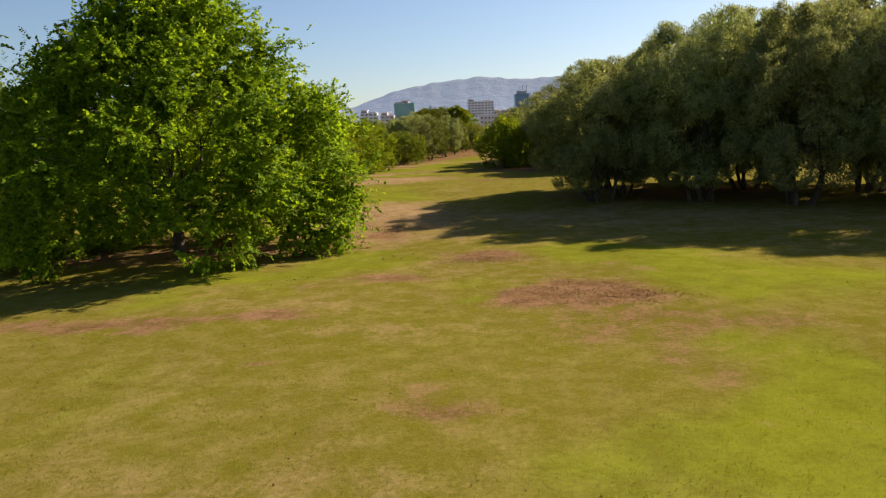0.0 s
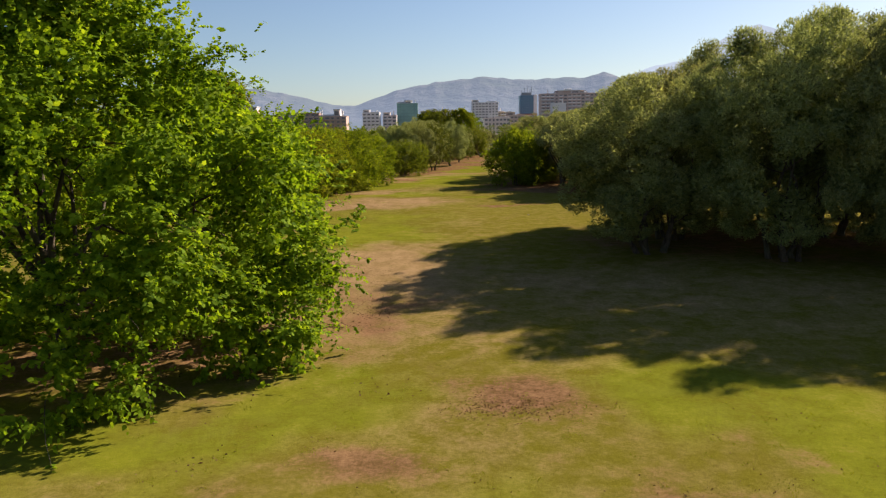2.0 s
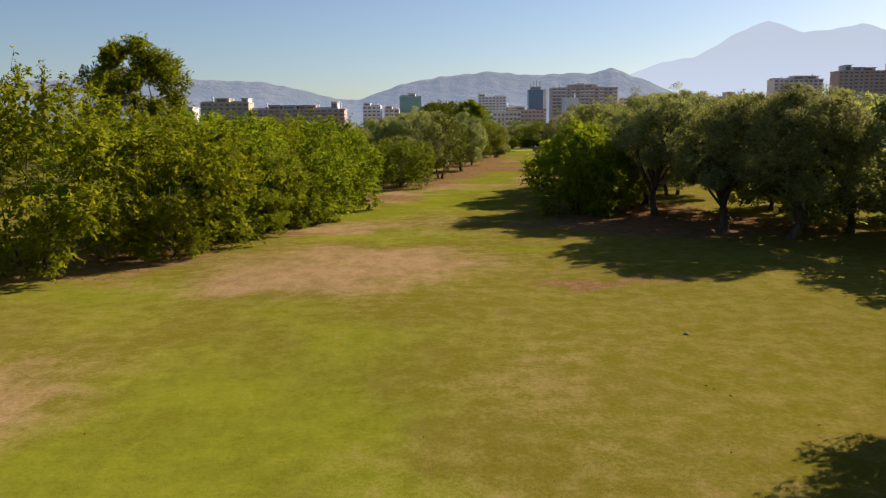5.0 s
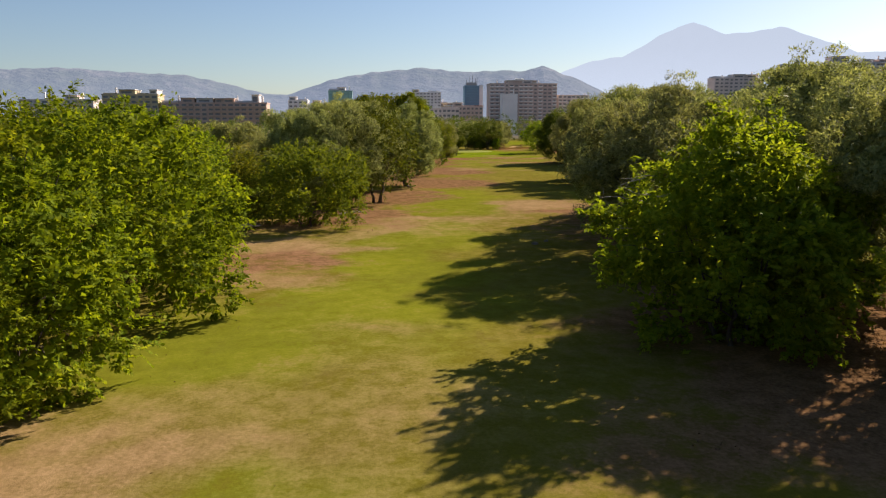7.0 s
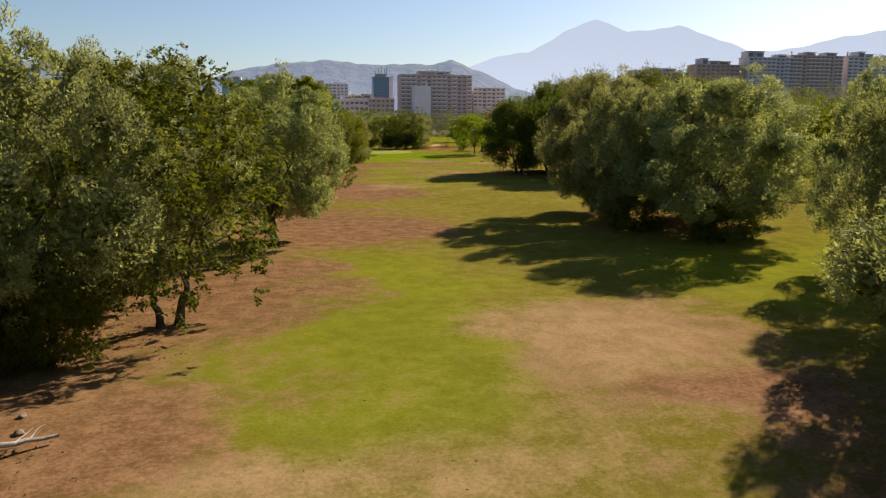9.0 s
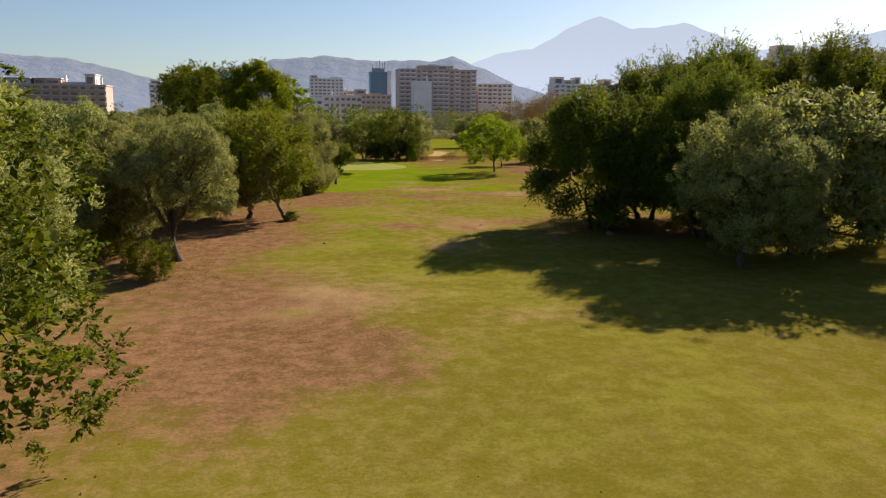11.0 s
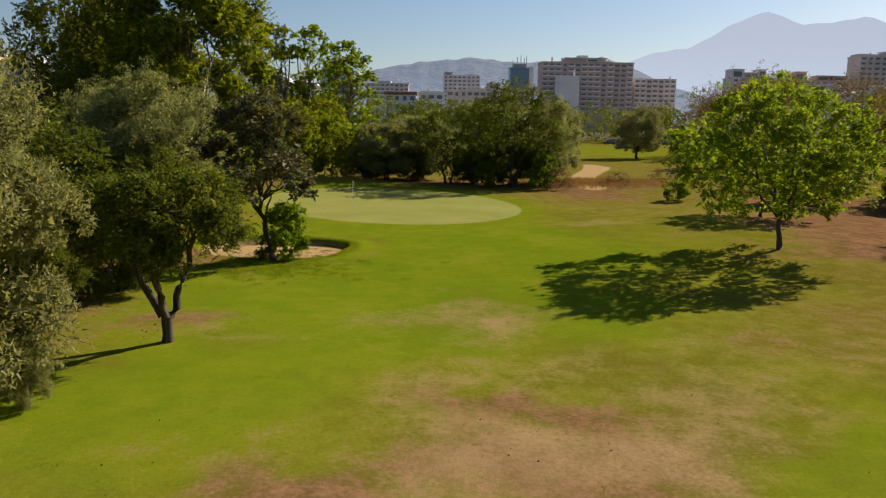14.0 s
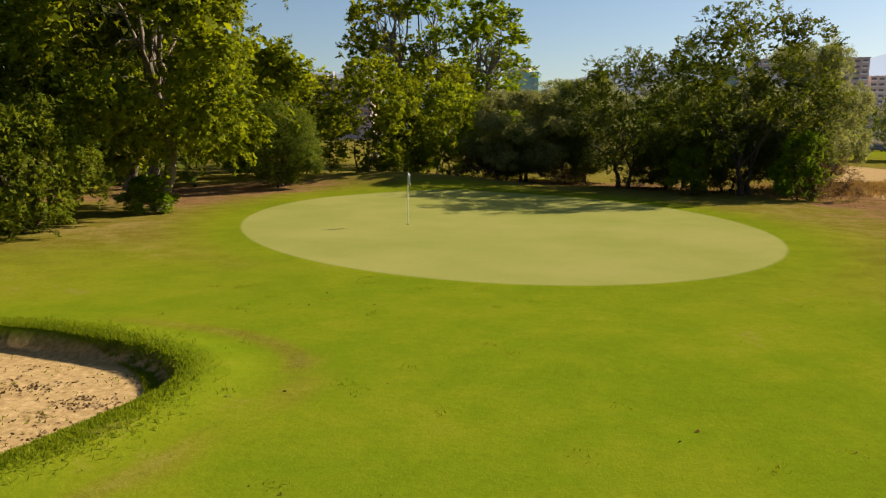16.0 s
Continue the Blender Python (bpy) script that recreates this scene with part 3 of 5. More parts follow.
AMONG_OLIVES = [
    ('S', 0.5, 184.4, 2.4, 5.1), ('S', 7.8, 204.6, 3.9, 4.5), ('s', 10.5, 230.7, 5.7, 4.5), ('l', 7.5, 189.9, 4.2, 4.0), ('L', 4.9, 176.7, 3.5, 4.4), ('l', 2.9, 171.2, 2.3, 1.9),
    ('L', 28.9, 184.2, 5.3, 5.1), ('l', 20.7, 274.2, 11.6, 16.4), ('D', 14.9, 172.5, 3.1, 4.1), ('S', 15.9, 169.0, 2.1, 1.7), ('d', 13.4, 166.3, 1.9, 2.0), ('d', 4.6, 166.0, 2.8, 1.7),
    ('S', -3.0, 167.6, 3.0, 2.2), ('D', 1.2, 165.7, 1.7, 1.2), ('s', -4.0, 170.7, 1.6, 1.3), ('L', -2.8, 171.1, 0.7, 0.6), ('l', -2.1, 180.4, 1.4, 1.7), ('d', 12.4, 174.2, 1.3, 2.7),
]
LONG_FAIRWAY = [
    ('L', 9.6, 252.4, 3.1, 2.5), ('S', 6.6, 260.1, 5.8, 3.7), ('S', 17.9, 286.4, 3.2, 4.4), ('L', 20.4, 272.8, 2.6, 2.9), ('L', 18.8, 260.0, 0.8, 1.1), ('L', 18.3, 255.3, 3.2, 1.5),
    ('d', 22.5, 263.3, 2.2, 2.1), ('s', 28.3, 263.5, 3.4, 3.5), ('D', 24.3, 254.3, 1.4, 1.5), ('l', 25.7, 310.4, 5.8, 11.7), ('s', 48.4, 307.4, 5.2, 5.8), ('s', 35.6, 290.7, 4.8, 4.3),
    ('l', 19.9, 245.2, 3.5, 2.7), ('D', 10.4, 239.2, 4.4, 2.5), ('S', 8.7, 240.7, 2.7, 1.5), ('D', 14.5, 240.1, 2.4, 1.9), ('L', 12.9, 237.2, 0.5, 0.4), ('d', 16.4, 238.0, 1.0, 2.3),
    ('L', 34.0, 262.5, 3.1, 1.5), ('d', 24.9, 234.8, 3.2, 1.5),
]
BEFORE_THE_GREEN = [
    ('S', 17.3, 287.0, 2.9, 4.2), ('L', 24.2, 283.1, 3.2, 3.3), ('s', 28.1, 287.9, 2.1, 1.9), ('L', 34.0, 274.3, 3.6, 3.2), ('l', 19.6, 273.7, 3.5, 5.2), ('S', 22.1, 263.9, 0.9, 1.4),
    ('d', 23.5, 273.6, 1.9, 2.3), ('D', 28.9, 263.6, 3.4, 3.0), ('S', 28.0, 262.4, 0.4, 1.5), ('L', 19.3, 261.8, 1.1, 1.0), ('L', 34.0, 261.3, 1.9, 1.2), ('S', 11.0, 272.7, 2.1, 4.2),
    ('S', 9.9, 280.2, 2.1, 2.4), ('d', 17.9, 264.8, 1.0, 1.4), ('d', 30.3, 268.3, 3.1, 2.1), ('S', 62.6, 331.6, 6.5, 11.3), ('d', 43.8, 291.1, 4.7, 4.6), ('l', 39.4, 299.0, 4.0, 3.1),
    ('s', 74.1, 342.8, 12.3, 9.9),
]
PARCHED_APPROACH = [
    ('S', 18.8, 291.9, 3.0, 2.2), ('S', 17.7, 288.3, 1.3, 1.9), ('d', 22.3, 290.8, 2.5, 2.0), ('S', 28.7, 289.2, 1.9, 1.7), ('D', 39.2, 291.4, 3.6, 1.7), ('s', 36.2, 291.5, 1.8, 1.5),
    ('L', 25.1, 286.0, 1.9, 1.2), ('l', 26.8, 293.6, 1.7, 1.7), ('S', 31.0, 300.4, 1.2, 0.8), ('S', 32.5, 296.1, 0.7, 0.7), ('D', 32.9, 299.1, 3.5, 3.0), ('L', 39.3, 297.2, 3.1, 2.7),
    ('d', 32.3, 292.8, 1.7, 2.0), ('l', 32.5, 285.4, 1.3, 1.1), ('d', 30.5, 286.7, 1.6, 1.7), ('L', 25.0, 313.8, 5.7, 7.3), ('L', 20.0, 299.5, 3.4, 2.5), ('d', 30.0, 308.3, 1.8, 3.6),
    ('l', 34.9, 308.2, 2.4, 2.7), ('L', 52.1, 332.6, 5.0, 8.0), ('S', 64.9, 338.2, 6.5, 15.2), ('S', 56.1, 327.0, 3.7, 5.3), ('d', 39.4, 305.9, 3.5, 2.1), ('l', 44.8, 298.7, 2.1, 3.2),
]
APPROACH = [
    ('L', 24.0, 318.3, 4.7, 12.1), ('L', 30.0, 325.7, 6.2, 7.3), ('d', 29.7, 312.1, 1.6, 2.1), ('D', 28.7, 306.8, 2.4, 1.4), ('d', 26.3, 305.6, 2.1, 0.8), ('d', 20.7, 310.2, 1.3, 1.8),
    ('S', 19.5, 308.5, 1.1, 0.7), ('L', 33.1, 307.5, 1.5, 1.5), ('d', 36.3, 307.3, 1.1, 1.4), ('l', 19.2, 315.9, 1.8, 1.9), ('d', 39.5, 333.4, 2.5, 1.8), ('l', 43.4, 321.7, 1.3, 3.6),
]
SCORCHED_APRON = [
    ('S', 31.1, 301.0, 1.4, 0.6), ('D', 29.2, 297.7, 3.6, 1.7), ('s', 27.3, 298.5, 1.6, 1.1), ('D', 32.7, 298.9, 2.0, 1.5), ('s', 33.0, 300.3, 1.2, 0.7), ('S', 24.9, 296.3, 1.4, 0.7), ('s', 39.4, 306.4, 2.3, 1.7),
]
RED_EARTH = [
    ('L', 22.4, 309.8, 2.7, 5.8), ('L', 27.8, 306.0, 2.8, 2.6), ('L', 16.5, 298.7, 2.4, 2.0), ('L', 20.5, 302.5, 3.0, 2.2), ('L', 27.0, 294.1, 1.0, 1.2), ('L', 25.3, 286.3, 1.2, 0.7), ('L', 39.0, 297.9, 2.5, 2.5),
    ('L', 35.5, 287.7, 1.0, 1.0), ('S', 18.3, 291.3, 1.8, 1.1), ('s', 21.0, 293.6, 2.2, 0.9), ('S', 28.4, 288.4, 1.0, 1.0), ('s', 32.1, 295.8, 1.3, 1.1), ('d', 31.4, 287.2, 1.3, 1.3),
]
BEYOND_THE_GREEN = [
    ('D', 55, 322, 5, 3), ('S', 11, 320, 4, 4), ('S', 58, 322, 7, 4), ('S', 66, 341, 4, 5), ('S', 62.8, 337.7, 6.6, 8.4), ('L', 54.8, 341.8, 3.3, 5.3), ('L', 30, 326, 12, 12), ('l', 17.9, 332.5, 3.8, 3.5),
    ('S', 16.4, 320.4, 1.6, 1.2), ('S', 16.3, 317.4, 2.0, 1.4), ('S', 15.0, 317.2, 2.2, 1.6), ('s', 20.6, 308.6, 1.8, 1.3), ('d', 21.4, 306.0, 1.5, 1.1), ('d', 29.4, 308.8, 2.0, 1.6), ('d', 30.2, 311.5, 1.3, 1.4),
    ('d', 17.5, 336.5, 3.0, 2.2), ('d', 13.0, 340.0, 4.0, 2.0), ('d', 39.0, 331.0, 3.0, 2.4), ('d', 8.0, 349.0, 6.0, 4.0), ('S', 5.0, 355.0, 7.0, 6.0),
]
# Wide weak tints: kind, middle, reach across and along, strength.
BROAD_TINTS = [
    # D at (16, 48) is painted in to lighten the olives' shaded ground.
    ('D', -3, 52, 5, 12, 0.35), ('D', 16, 48, 16, 12, 0.5), ('S', 58, 335, 12, 10, 0.5), ('D', 0, 160, 6, 6, 0.2), ('L', 27, 320, 15, 17, 0.95), ('L', 75, 470, 32, 50, 0.9), ('S', 26, 276, 14, 16, 0.30), ('D', 30, 266, 14, 20, 0.30), ('D', 14, 238, 10, 14, 0.30), ('D', 4, 162, 9, 12, 0.22), ('D', -4, 118, 6, 16, 0.22),
    ('S', -6, 171, 5, 6, 0.75), ('S', 5, 262, 8, 14, 0.6), ('L', 6, 184, 8, 12, 0.25), ('S', 2, 216, 8, 22, 0.3), ('L', 1, 135, 5, 18, 0.2), ('L', -6, 76, 6, 8, 0.3), ('L', 40, 185, 14, 20, 0.5),
]
# Bare earth beneath the belts of trees.
SHADED_SOIL = [
    # The soil at (13, 309) also darkens a bank that lies in olive shade.
    (-14, 41, 9, 6), (-22, 108, 6, 14), (-9, 161, 5, 5), (-6, 183, 4, 13), (1, 215, 4, 18), (6, 252, 4, 10), (9, 270, 4, 5), (12, 293, 4, 6), (13, 309, 4, 6), (14.2, 320.5, 3.0, 3.0),
    (22, 66, 14, 8), (16, 122, 8, 8), (24, 116, 8, 8), (17, 152, 6, 12), (33, 205, 7, 10), (44, 262, 10, 8), (27, 368, 14, 4), (46, 363, 8, 5),
]


def lay_ground():
    inside_x = np.concatenate([np.arange(-34, 13, 0.55), np.arange(13, 25, 0.16), np.arange(25, 76.1, 0.55)])
    inside_y = np.concatenate([np.arange(2, 318, 0.55), np.arange(318, 328.5, 0.16), np.arange(328.5, 385.1, 0.55)])
    out = np.array([3, 8, 16, 30, 50, 80, 130, 220, 400, 700, 1200, 2000, 3200, 4600.0])
    xs = np.concatenate([-34 - out[::-1], inside_x, 76 + out])
    ys = np.concatenate([2 - out[::-1], inside_y, 385 + out])
    x, y = np.meshgrid(xs, ys)
    x, y = x.ravel(), y.ravel()
    near = step(-np.maximum(np.abs(x - 21) - 55, np.abs(y - 193) - 192), -40, 0)
    z = relief(x, y) * near
    nx, ny = len(xs), len(ys)
    i, j = np.meshgrid(np.arange(ny - 1), np.arange(nx - 1), indexing="ij")
    a = (i * nx + j).ravel()
    mesh = quick_mesh("ground", np.stack([x, y, z], 1), np.stack([a, a + 1, a + nx + 1, a + nx], 1), True)
    lush, dry, soil = np.zeros_like(x), np.zeros_like(x), np.zeros_like(x)
    wx, wy = x + 0.75 * waver(x, y, 1), y + 0.75 * waver(x, y, 2)
    layer = {"L": lush, "D": dry, "S": soil}
    for patches in (BY_THE_TEE, BESIDE_THE_MULBERRY, PAST_THE_MULBERRY, STRAW_STRETCH, BY_THE_FIG, MIDWAY, OPPOSITE_THE_FIG, BESIDE_THE_MOUND, BARE_VERGE, AMONG_OLIVES, LONG_FAIRWAY, BEFORE_THE_GREEN, PARCHED_APPROACH, APPROACH, SCORCHED_APRON, RED_EARTH, BEYOND_THE_GREEN):
        for kind, cx, cy, rx, ry in patches:
            k = min(1.0, 0.22 * (rx + ry))
            b = bell(x + (wx - x) * k, y + (wy - y) * k, cx, cy, rx * 1.15, ry * 1.15, 0, 2.1) * (0.8 if kind.isupper() else 0.36)
            kind = kind.upper()
            layer[kind] += b * (1 - layer[kind])
            for other in layer:
                if other != kind:
                    layer[other] *= 1 - 0.75 * b
    for kind, cx, cy, rx, ry, much in BROAD_TINTS:
        b = much * bell(wx, wy, cx, cy, rx, ry, 0, 2.2)
        layer[kind] += b * (1 - layer[kind])
    for cx, cy, rx, ry in SHADED_SOIL:
        soil += 0.62 * bell(wx, wy, cx, cy, rx, ry, 0, 2.6) * (1 - soil)
    lush[:] = np.minimum(lush, 0.66 + 0.34 * step(y, 288, 304))
    b, g = bunker_reach(x, y), green_reach(x, y)
    collar = 1 - step(g, 1.05, 1.5)
    lush[:] = np.maximum(lush, 0.9 * collar)
    dry *= 1 - collar
    soil *= 1 - collar
    lip = np.exp(-((b - 1.2) / 0.2) ** 2) * step(x + 0.4 * (y - 322), 16.2, 18.6)
    lush[:] = np.maximum(lush, lip * 0.8)
    soil *= 1 - lip
    ring = np.exp(-((b - 1.40 - 0.01 * waver(x, y, 5)) / 0.05) ** 2) * step(x, 19, 22)
    lush *= 1 - 0.5 * ring
    dry += 0.12 * ring * (1 - dry)
    mown = np.clip(0.5 + (1 - g) * 4, 0, 1)
    sand = np.clip(0.5 + (0.97 - b) * 2.5, 0, 1)
    centre = 45.8 + (y - 362) * 0.21 + 1.2 * np.sin(y * 0.13)
    track = np.exp(-((x - centre) / (1.8 + 0.02 * (y - 360))) ** 2) * step(y, 356, 362) * (1 - step(y, 402, 414))
    sand = np.maximum(sand, track * 0.95)
    tan_bank = np.maximum(bell(x, y, 47, 366, 8, 6, 10, 3), bell(wx, wy, 43.5, 355, 3.2, 6, 0, 3))
    soil += 0.6 * tan_bank * (1 - soil)
    wood = np.maximum(step(np.abs(x - 21), 85, 150), step(y, 550, 620))
    wood = np.maximum(wood, step(-y, 5, 60))
    for name, cols in (("cover", (lush, dry, soil)), ("special", (sand, mown, wood))):
        layer_data = mesh.color_attributes.new(name, "FLOAT_COLOR", "POINT")
        layer_data.data.foreach_set("color", np.stack([*cols, np.ones_like(x)], 1).astype(np.float32).ravel())
    mesh.materials.append(GROUND)
    return tagged(new("ground", mesh), "patchy green and sun-parched fairway turf with bare reddish soil", "ground", kind="structure")


lay_ground()


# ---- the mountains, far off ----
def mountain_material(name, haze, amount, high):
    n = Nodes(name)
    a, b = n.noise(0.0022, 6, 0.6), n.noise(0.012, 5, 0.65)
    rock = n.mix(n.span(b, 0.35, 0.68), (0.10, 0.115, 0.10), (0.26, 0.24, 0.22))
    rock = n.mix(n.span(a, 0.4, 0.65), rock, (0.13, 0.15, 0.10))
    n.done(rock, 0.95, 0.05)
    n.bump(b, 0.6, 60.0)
    # Distance haze put in as a blue-grey glow, thickest at the foot.
    haze_glow = n.add("Emission")
    haze_glow.inputs[0].default_value = (*haze, 1)
    haze_glow.inputs[1].default_value = 1.0
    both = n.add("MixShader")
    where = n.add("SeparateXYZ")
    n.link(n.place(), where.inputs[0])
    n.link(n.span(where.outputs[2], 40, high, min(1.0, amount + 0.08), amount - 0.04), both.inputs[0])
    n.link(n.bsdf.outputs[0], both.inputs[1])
    n.link(haze_glow.outputs[0], both.inputs[2])
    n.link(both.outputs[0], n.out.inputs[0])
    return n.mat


HILL = mountain_material("hill_side_painted_haze", (0.205, 0.255, 0.345), 0.60, 270)
PEAK = mountain_material("peak_side_painted_haze", (0.430, 0.500, 0.600), 0.80, 520)
# Bearing and rise of the skyline, in degrees.
LOW_RANGE = [(-60, 2.6), (-45, 3.2), (-32, 3.5), (-25.8, 3.8), (-22, 4.05), (-18, 3.85), (-14, 3.75), (-11, 3.15), (-8.5, 2.5), (-6.8, 2.4), (-3.3, 3.6), (-0.5, 4.1),
             (3.5, 4.48), (6.6, 4.15), (9.7, 4.25), (11.5, 4.2), (12.7, 4.6), (14, 4.05), (15.5, 3.5), (17.5, 2.5), (20, 1.8), (25, 1.4), (40, 1.2)]
HIGH_RANGE = [(8, 1.5), (12, 3.0), (14.0, 4.0), (16.5, 4.9), (18.6, 5.1), (21.0, 6.4), (22.4, 7.1), (23.5, 7.4), (24.6, 6.9), (25.8, 6.5), (27.5, 6.5), (29.2, 6.85), (30.6, 6.3), (32.5, 5.6),
              (34.1, 4.9), (36, 4.85), (38.0, 5.2), (40.0, 5.65), (42.5, 5.9), (47, 5.4), (56, 4.2), (70, 3.2)]


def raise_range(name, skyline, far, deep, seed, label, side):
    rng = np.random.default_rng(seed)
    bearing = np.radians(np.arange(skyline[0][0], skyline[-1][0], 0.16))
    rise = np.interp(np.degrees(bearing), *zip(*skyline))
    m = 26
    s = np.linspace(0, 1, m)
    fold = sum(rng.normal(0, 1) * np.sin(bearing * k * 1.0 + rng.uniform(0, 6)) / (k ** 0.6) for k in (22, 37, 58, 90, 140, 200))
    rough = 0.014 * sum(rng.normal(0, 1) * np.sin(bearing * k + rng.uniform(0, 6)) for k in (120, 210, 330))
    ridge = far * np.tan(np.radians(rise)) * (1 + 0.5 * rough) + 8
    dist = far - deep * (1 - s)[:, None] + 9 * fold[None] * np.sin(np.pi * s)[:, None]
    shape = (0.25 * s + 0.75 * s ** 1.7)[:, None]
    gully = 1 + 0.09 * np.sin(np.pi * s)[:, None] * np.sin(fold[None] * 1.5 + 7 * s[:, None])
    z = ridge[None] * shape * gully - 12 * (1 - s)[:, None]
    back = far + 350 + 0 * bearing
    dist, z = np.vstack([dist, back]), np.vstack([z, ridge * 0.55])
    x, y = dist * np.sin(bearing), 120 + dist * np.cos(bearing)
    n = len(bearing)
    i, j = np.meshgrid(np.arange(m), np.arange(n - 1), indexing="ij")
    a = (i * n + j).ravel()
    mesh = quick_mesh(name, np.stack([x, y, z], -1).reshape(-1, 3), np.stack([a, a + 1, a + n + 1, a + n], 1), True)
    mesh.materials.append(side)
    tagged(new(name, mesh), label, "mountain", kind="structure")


raise_range("backdrop_mountains", LOW_RANGE, 3700, 1300, 3, "low bare blue-grey hills with morning haze painted on as a glow", HILL)
raise_range("backdrop_peak", HIGH_RANGE, 4350, 480, 8, "high twin-peaked mountain, pale blue from haze painted on as a glow", PEAK)


# ---- the trees ----
def base(x, y):
    return (x, y, ground_height(x, y))


mulberry = grow("broadleaf_tree", base(-14.7, 40.3), "large dense mulberry with bright green leaves hanging low", "tree", LEAF_BROAD, BARK, 11,
                13.4, 9.6, -1.1, 2300, 66, 0.19, 0.74, blade=ovate, girth=0.42, fork=0.30, lobes=54, size=(0.13, 0.25), skirt=1.0, taper=0.60, inner=0.9, twigs=150, puff=0.066, limbs=12, droop=0.08,
                ragged=0.42, flat=0.95, clear=lambda p: (np.abs(p[:, 0] - 0.2) > 3.2) | (p[:, 2] > np.where(p[:, 1] < 0, 2.1, 0.7)), heart_leaf=1.1)

ASH = "leafy roadside ash with yellow-green feathery leaves"
ash = grow("ash_tree", base(-19.6, 106), ASH, "tree", LEAF_SUMAC, BARK, 21, 9.0, 5.2, 0.0, 420, 50, 0.26, 0.38,
           trunks=3, girth=0.14, spread=0.5, fork=0.2, lobes=24, size=(0.20, 0.36), droop=0.35, inner=0.4, twigs=35, puff=0.085, ragged=0.25, group="left tree belt")
leafy = grow("broadleaf_tree", base(-14.4, 130.6), "rounded broadleaf tree with fresh green leaves down to the grass", "tree", LEAF_GREEN, BARK, 22, 9.2, 5.9, -0.4, 560, 50, 0.23, 0.55,
             trunks=2, girth=0.16, spread=0.35, fork=0.15, lobes=26, size=(0.20, 0.36), inner=0.4, twigs=40, puff=0.085, ragged=0.25, droop=0.2, group="left tree belt")
low_tree = grow("broadleaf_tree", base(-14.0, 121.6), "low broadleaf tree with fresh green leaves down to the grass", "tree", LEAF_BROAD, BARK, 24, 7.0, 4.2, -0.3, 420, 46, 0.19, 0.58,
                trunks=2, girth=0.12, spread=0.3, fork=0.15, lobes=24, size=(0.18, 0.34), inner=0.4, twigs=30, puff=0.085, ragged=0.3, droop=0.25, group="left tree belt")
OLIVE = "mature grey-green olive tree with several dark trunks"
olive = grow("olive_tree", base(-6.6, 176.4), OLIVE, "tree", LEAF_OLIVE, BARK, 31, 11.0, 5.0, 1.1, 560, 95, 0.165, 0.36, narrow=True,
             trunks=2, girth=0.24, spread=0.45, fork=0.2, lobes=22, size=(0.24, 0.42), inner=1.3, puff=0.10, limbs=9, ragged=0.16, group="olive trees")
oak = grow("evergreen_tree", base(-2.6, 179.2), "evergreen tree with dark green leaves and two bent trunks", "tree", LEAF_OAK, BARK, 35, 10.6, 4.7, 1.0, 420, 44, 0.20, 0.5,
           trunks=2, girth=0.22, spread=0.4, fork=0.2, lobes=24, size=(0.20, 0.38), inner=0.4, puff=0.09, limbs=9, ragged=0.2, group="evergreen trees")
olive_b = grow("olive_tree", base(1.5, 199.2), OLIVE, "tree", LEAF_OLIVE, BARK, 32, 10.8, 4.8, 1.3, 520, 95, 0.165, 0.36, narrow=True,
               trunks=1, girth=0.30, spread=0.1, fork=0.14, lobes=19, size=(0.24, 0.44), inner=1.3, puff=0.10, limbs=9, ragged=0.16, group="olive trees")
olive_c = grow("olive_tree", base(26.8, 66.0), "tall spreading olive tree with many leaning dark trunks", "tree", LEAF_OLIVE, BARK, 33, 15.6, 6.7, 1.4, 900, 95, 0.18, 0.38, narrow=True,
               trunks=5, girth=0.24, spread=0.9, fork=0.22, lobes=34, size=(0.20, 0.36), inner=1.3, puff=0.085, limbs=12, ragged=0.16, group="olive trees")
olive_d = grow("olive_tree", base(17.4, 122.7), "olive tree with a high crown on a bare forked trunk", "tree", LEAF_OLIVE, BARK, 36, 10.4, 4.3, 3.0, 480, 95, 0.165, 0.36, narrow=True,
               trunks=1, girth=0.32, spread=0.1, fork=0.04, lobes=20, size=(0.22, 0.40), inner=1.0, puff=0.10, limbs=10, ragged=0.18, group="olive trees")
olive_e = grow("olive_tree", base(15.0, 298.4), "ragged olive tree with sunlit boughs hanging to the grass", "tree", LEAF_OLIVE, BARK, 37, 9.6, 5.0, 0.2, 620, 95, 0.15, 0.34, narrow=True,
               trunks=2, girth=0.24, spread=0.5, fork=0.2, lobes=30, size=(0.16, 0.30), inner=0.8, puff=0.10, limbs=10, twigs=30, ragged=0.32, depth=0.7, group="olive trees")
olive_far = grow("olive_tree", base(52, 424), "round grey-green olive tree at the edge of the course", "tree", LEAF_OLIVE, BARK, 34, 10.4, 5.6, 0.8, 260, 40, 0.36, 0.40, narrow=True,
                 trunks=2, girth=0.26, spread=0.4, fork=0.2, lobes=20, size=(0.24, 0.42), inner=1.3, puff=0.12, limbs=8, ragged=0.16, group="olive trees")
carob = grow("carob_tree", base(38.6, 260.4), "dense dark green carob tree with a low round crown", "tree", LEAF_CAROB, BARK, 41, 11.2, 6.2, 1.1, 980, 66, 0.17, 0.55,
             trunks=2, girth=0.34, spread=0.5, fork=0.18, lobes=26, size=(0.20, 0.36), inner=1.4, twigs=24, puff=0.095, limbs=9, ragged=0.16, group="carob trees")
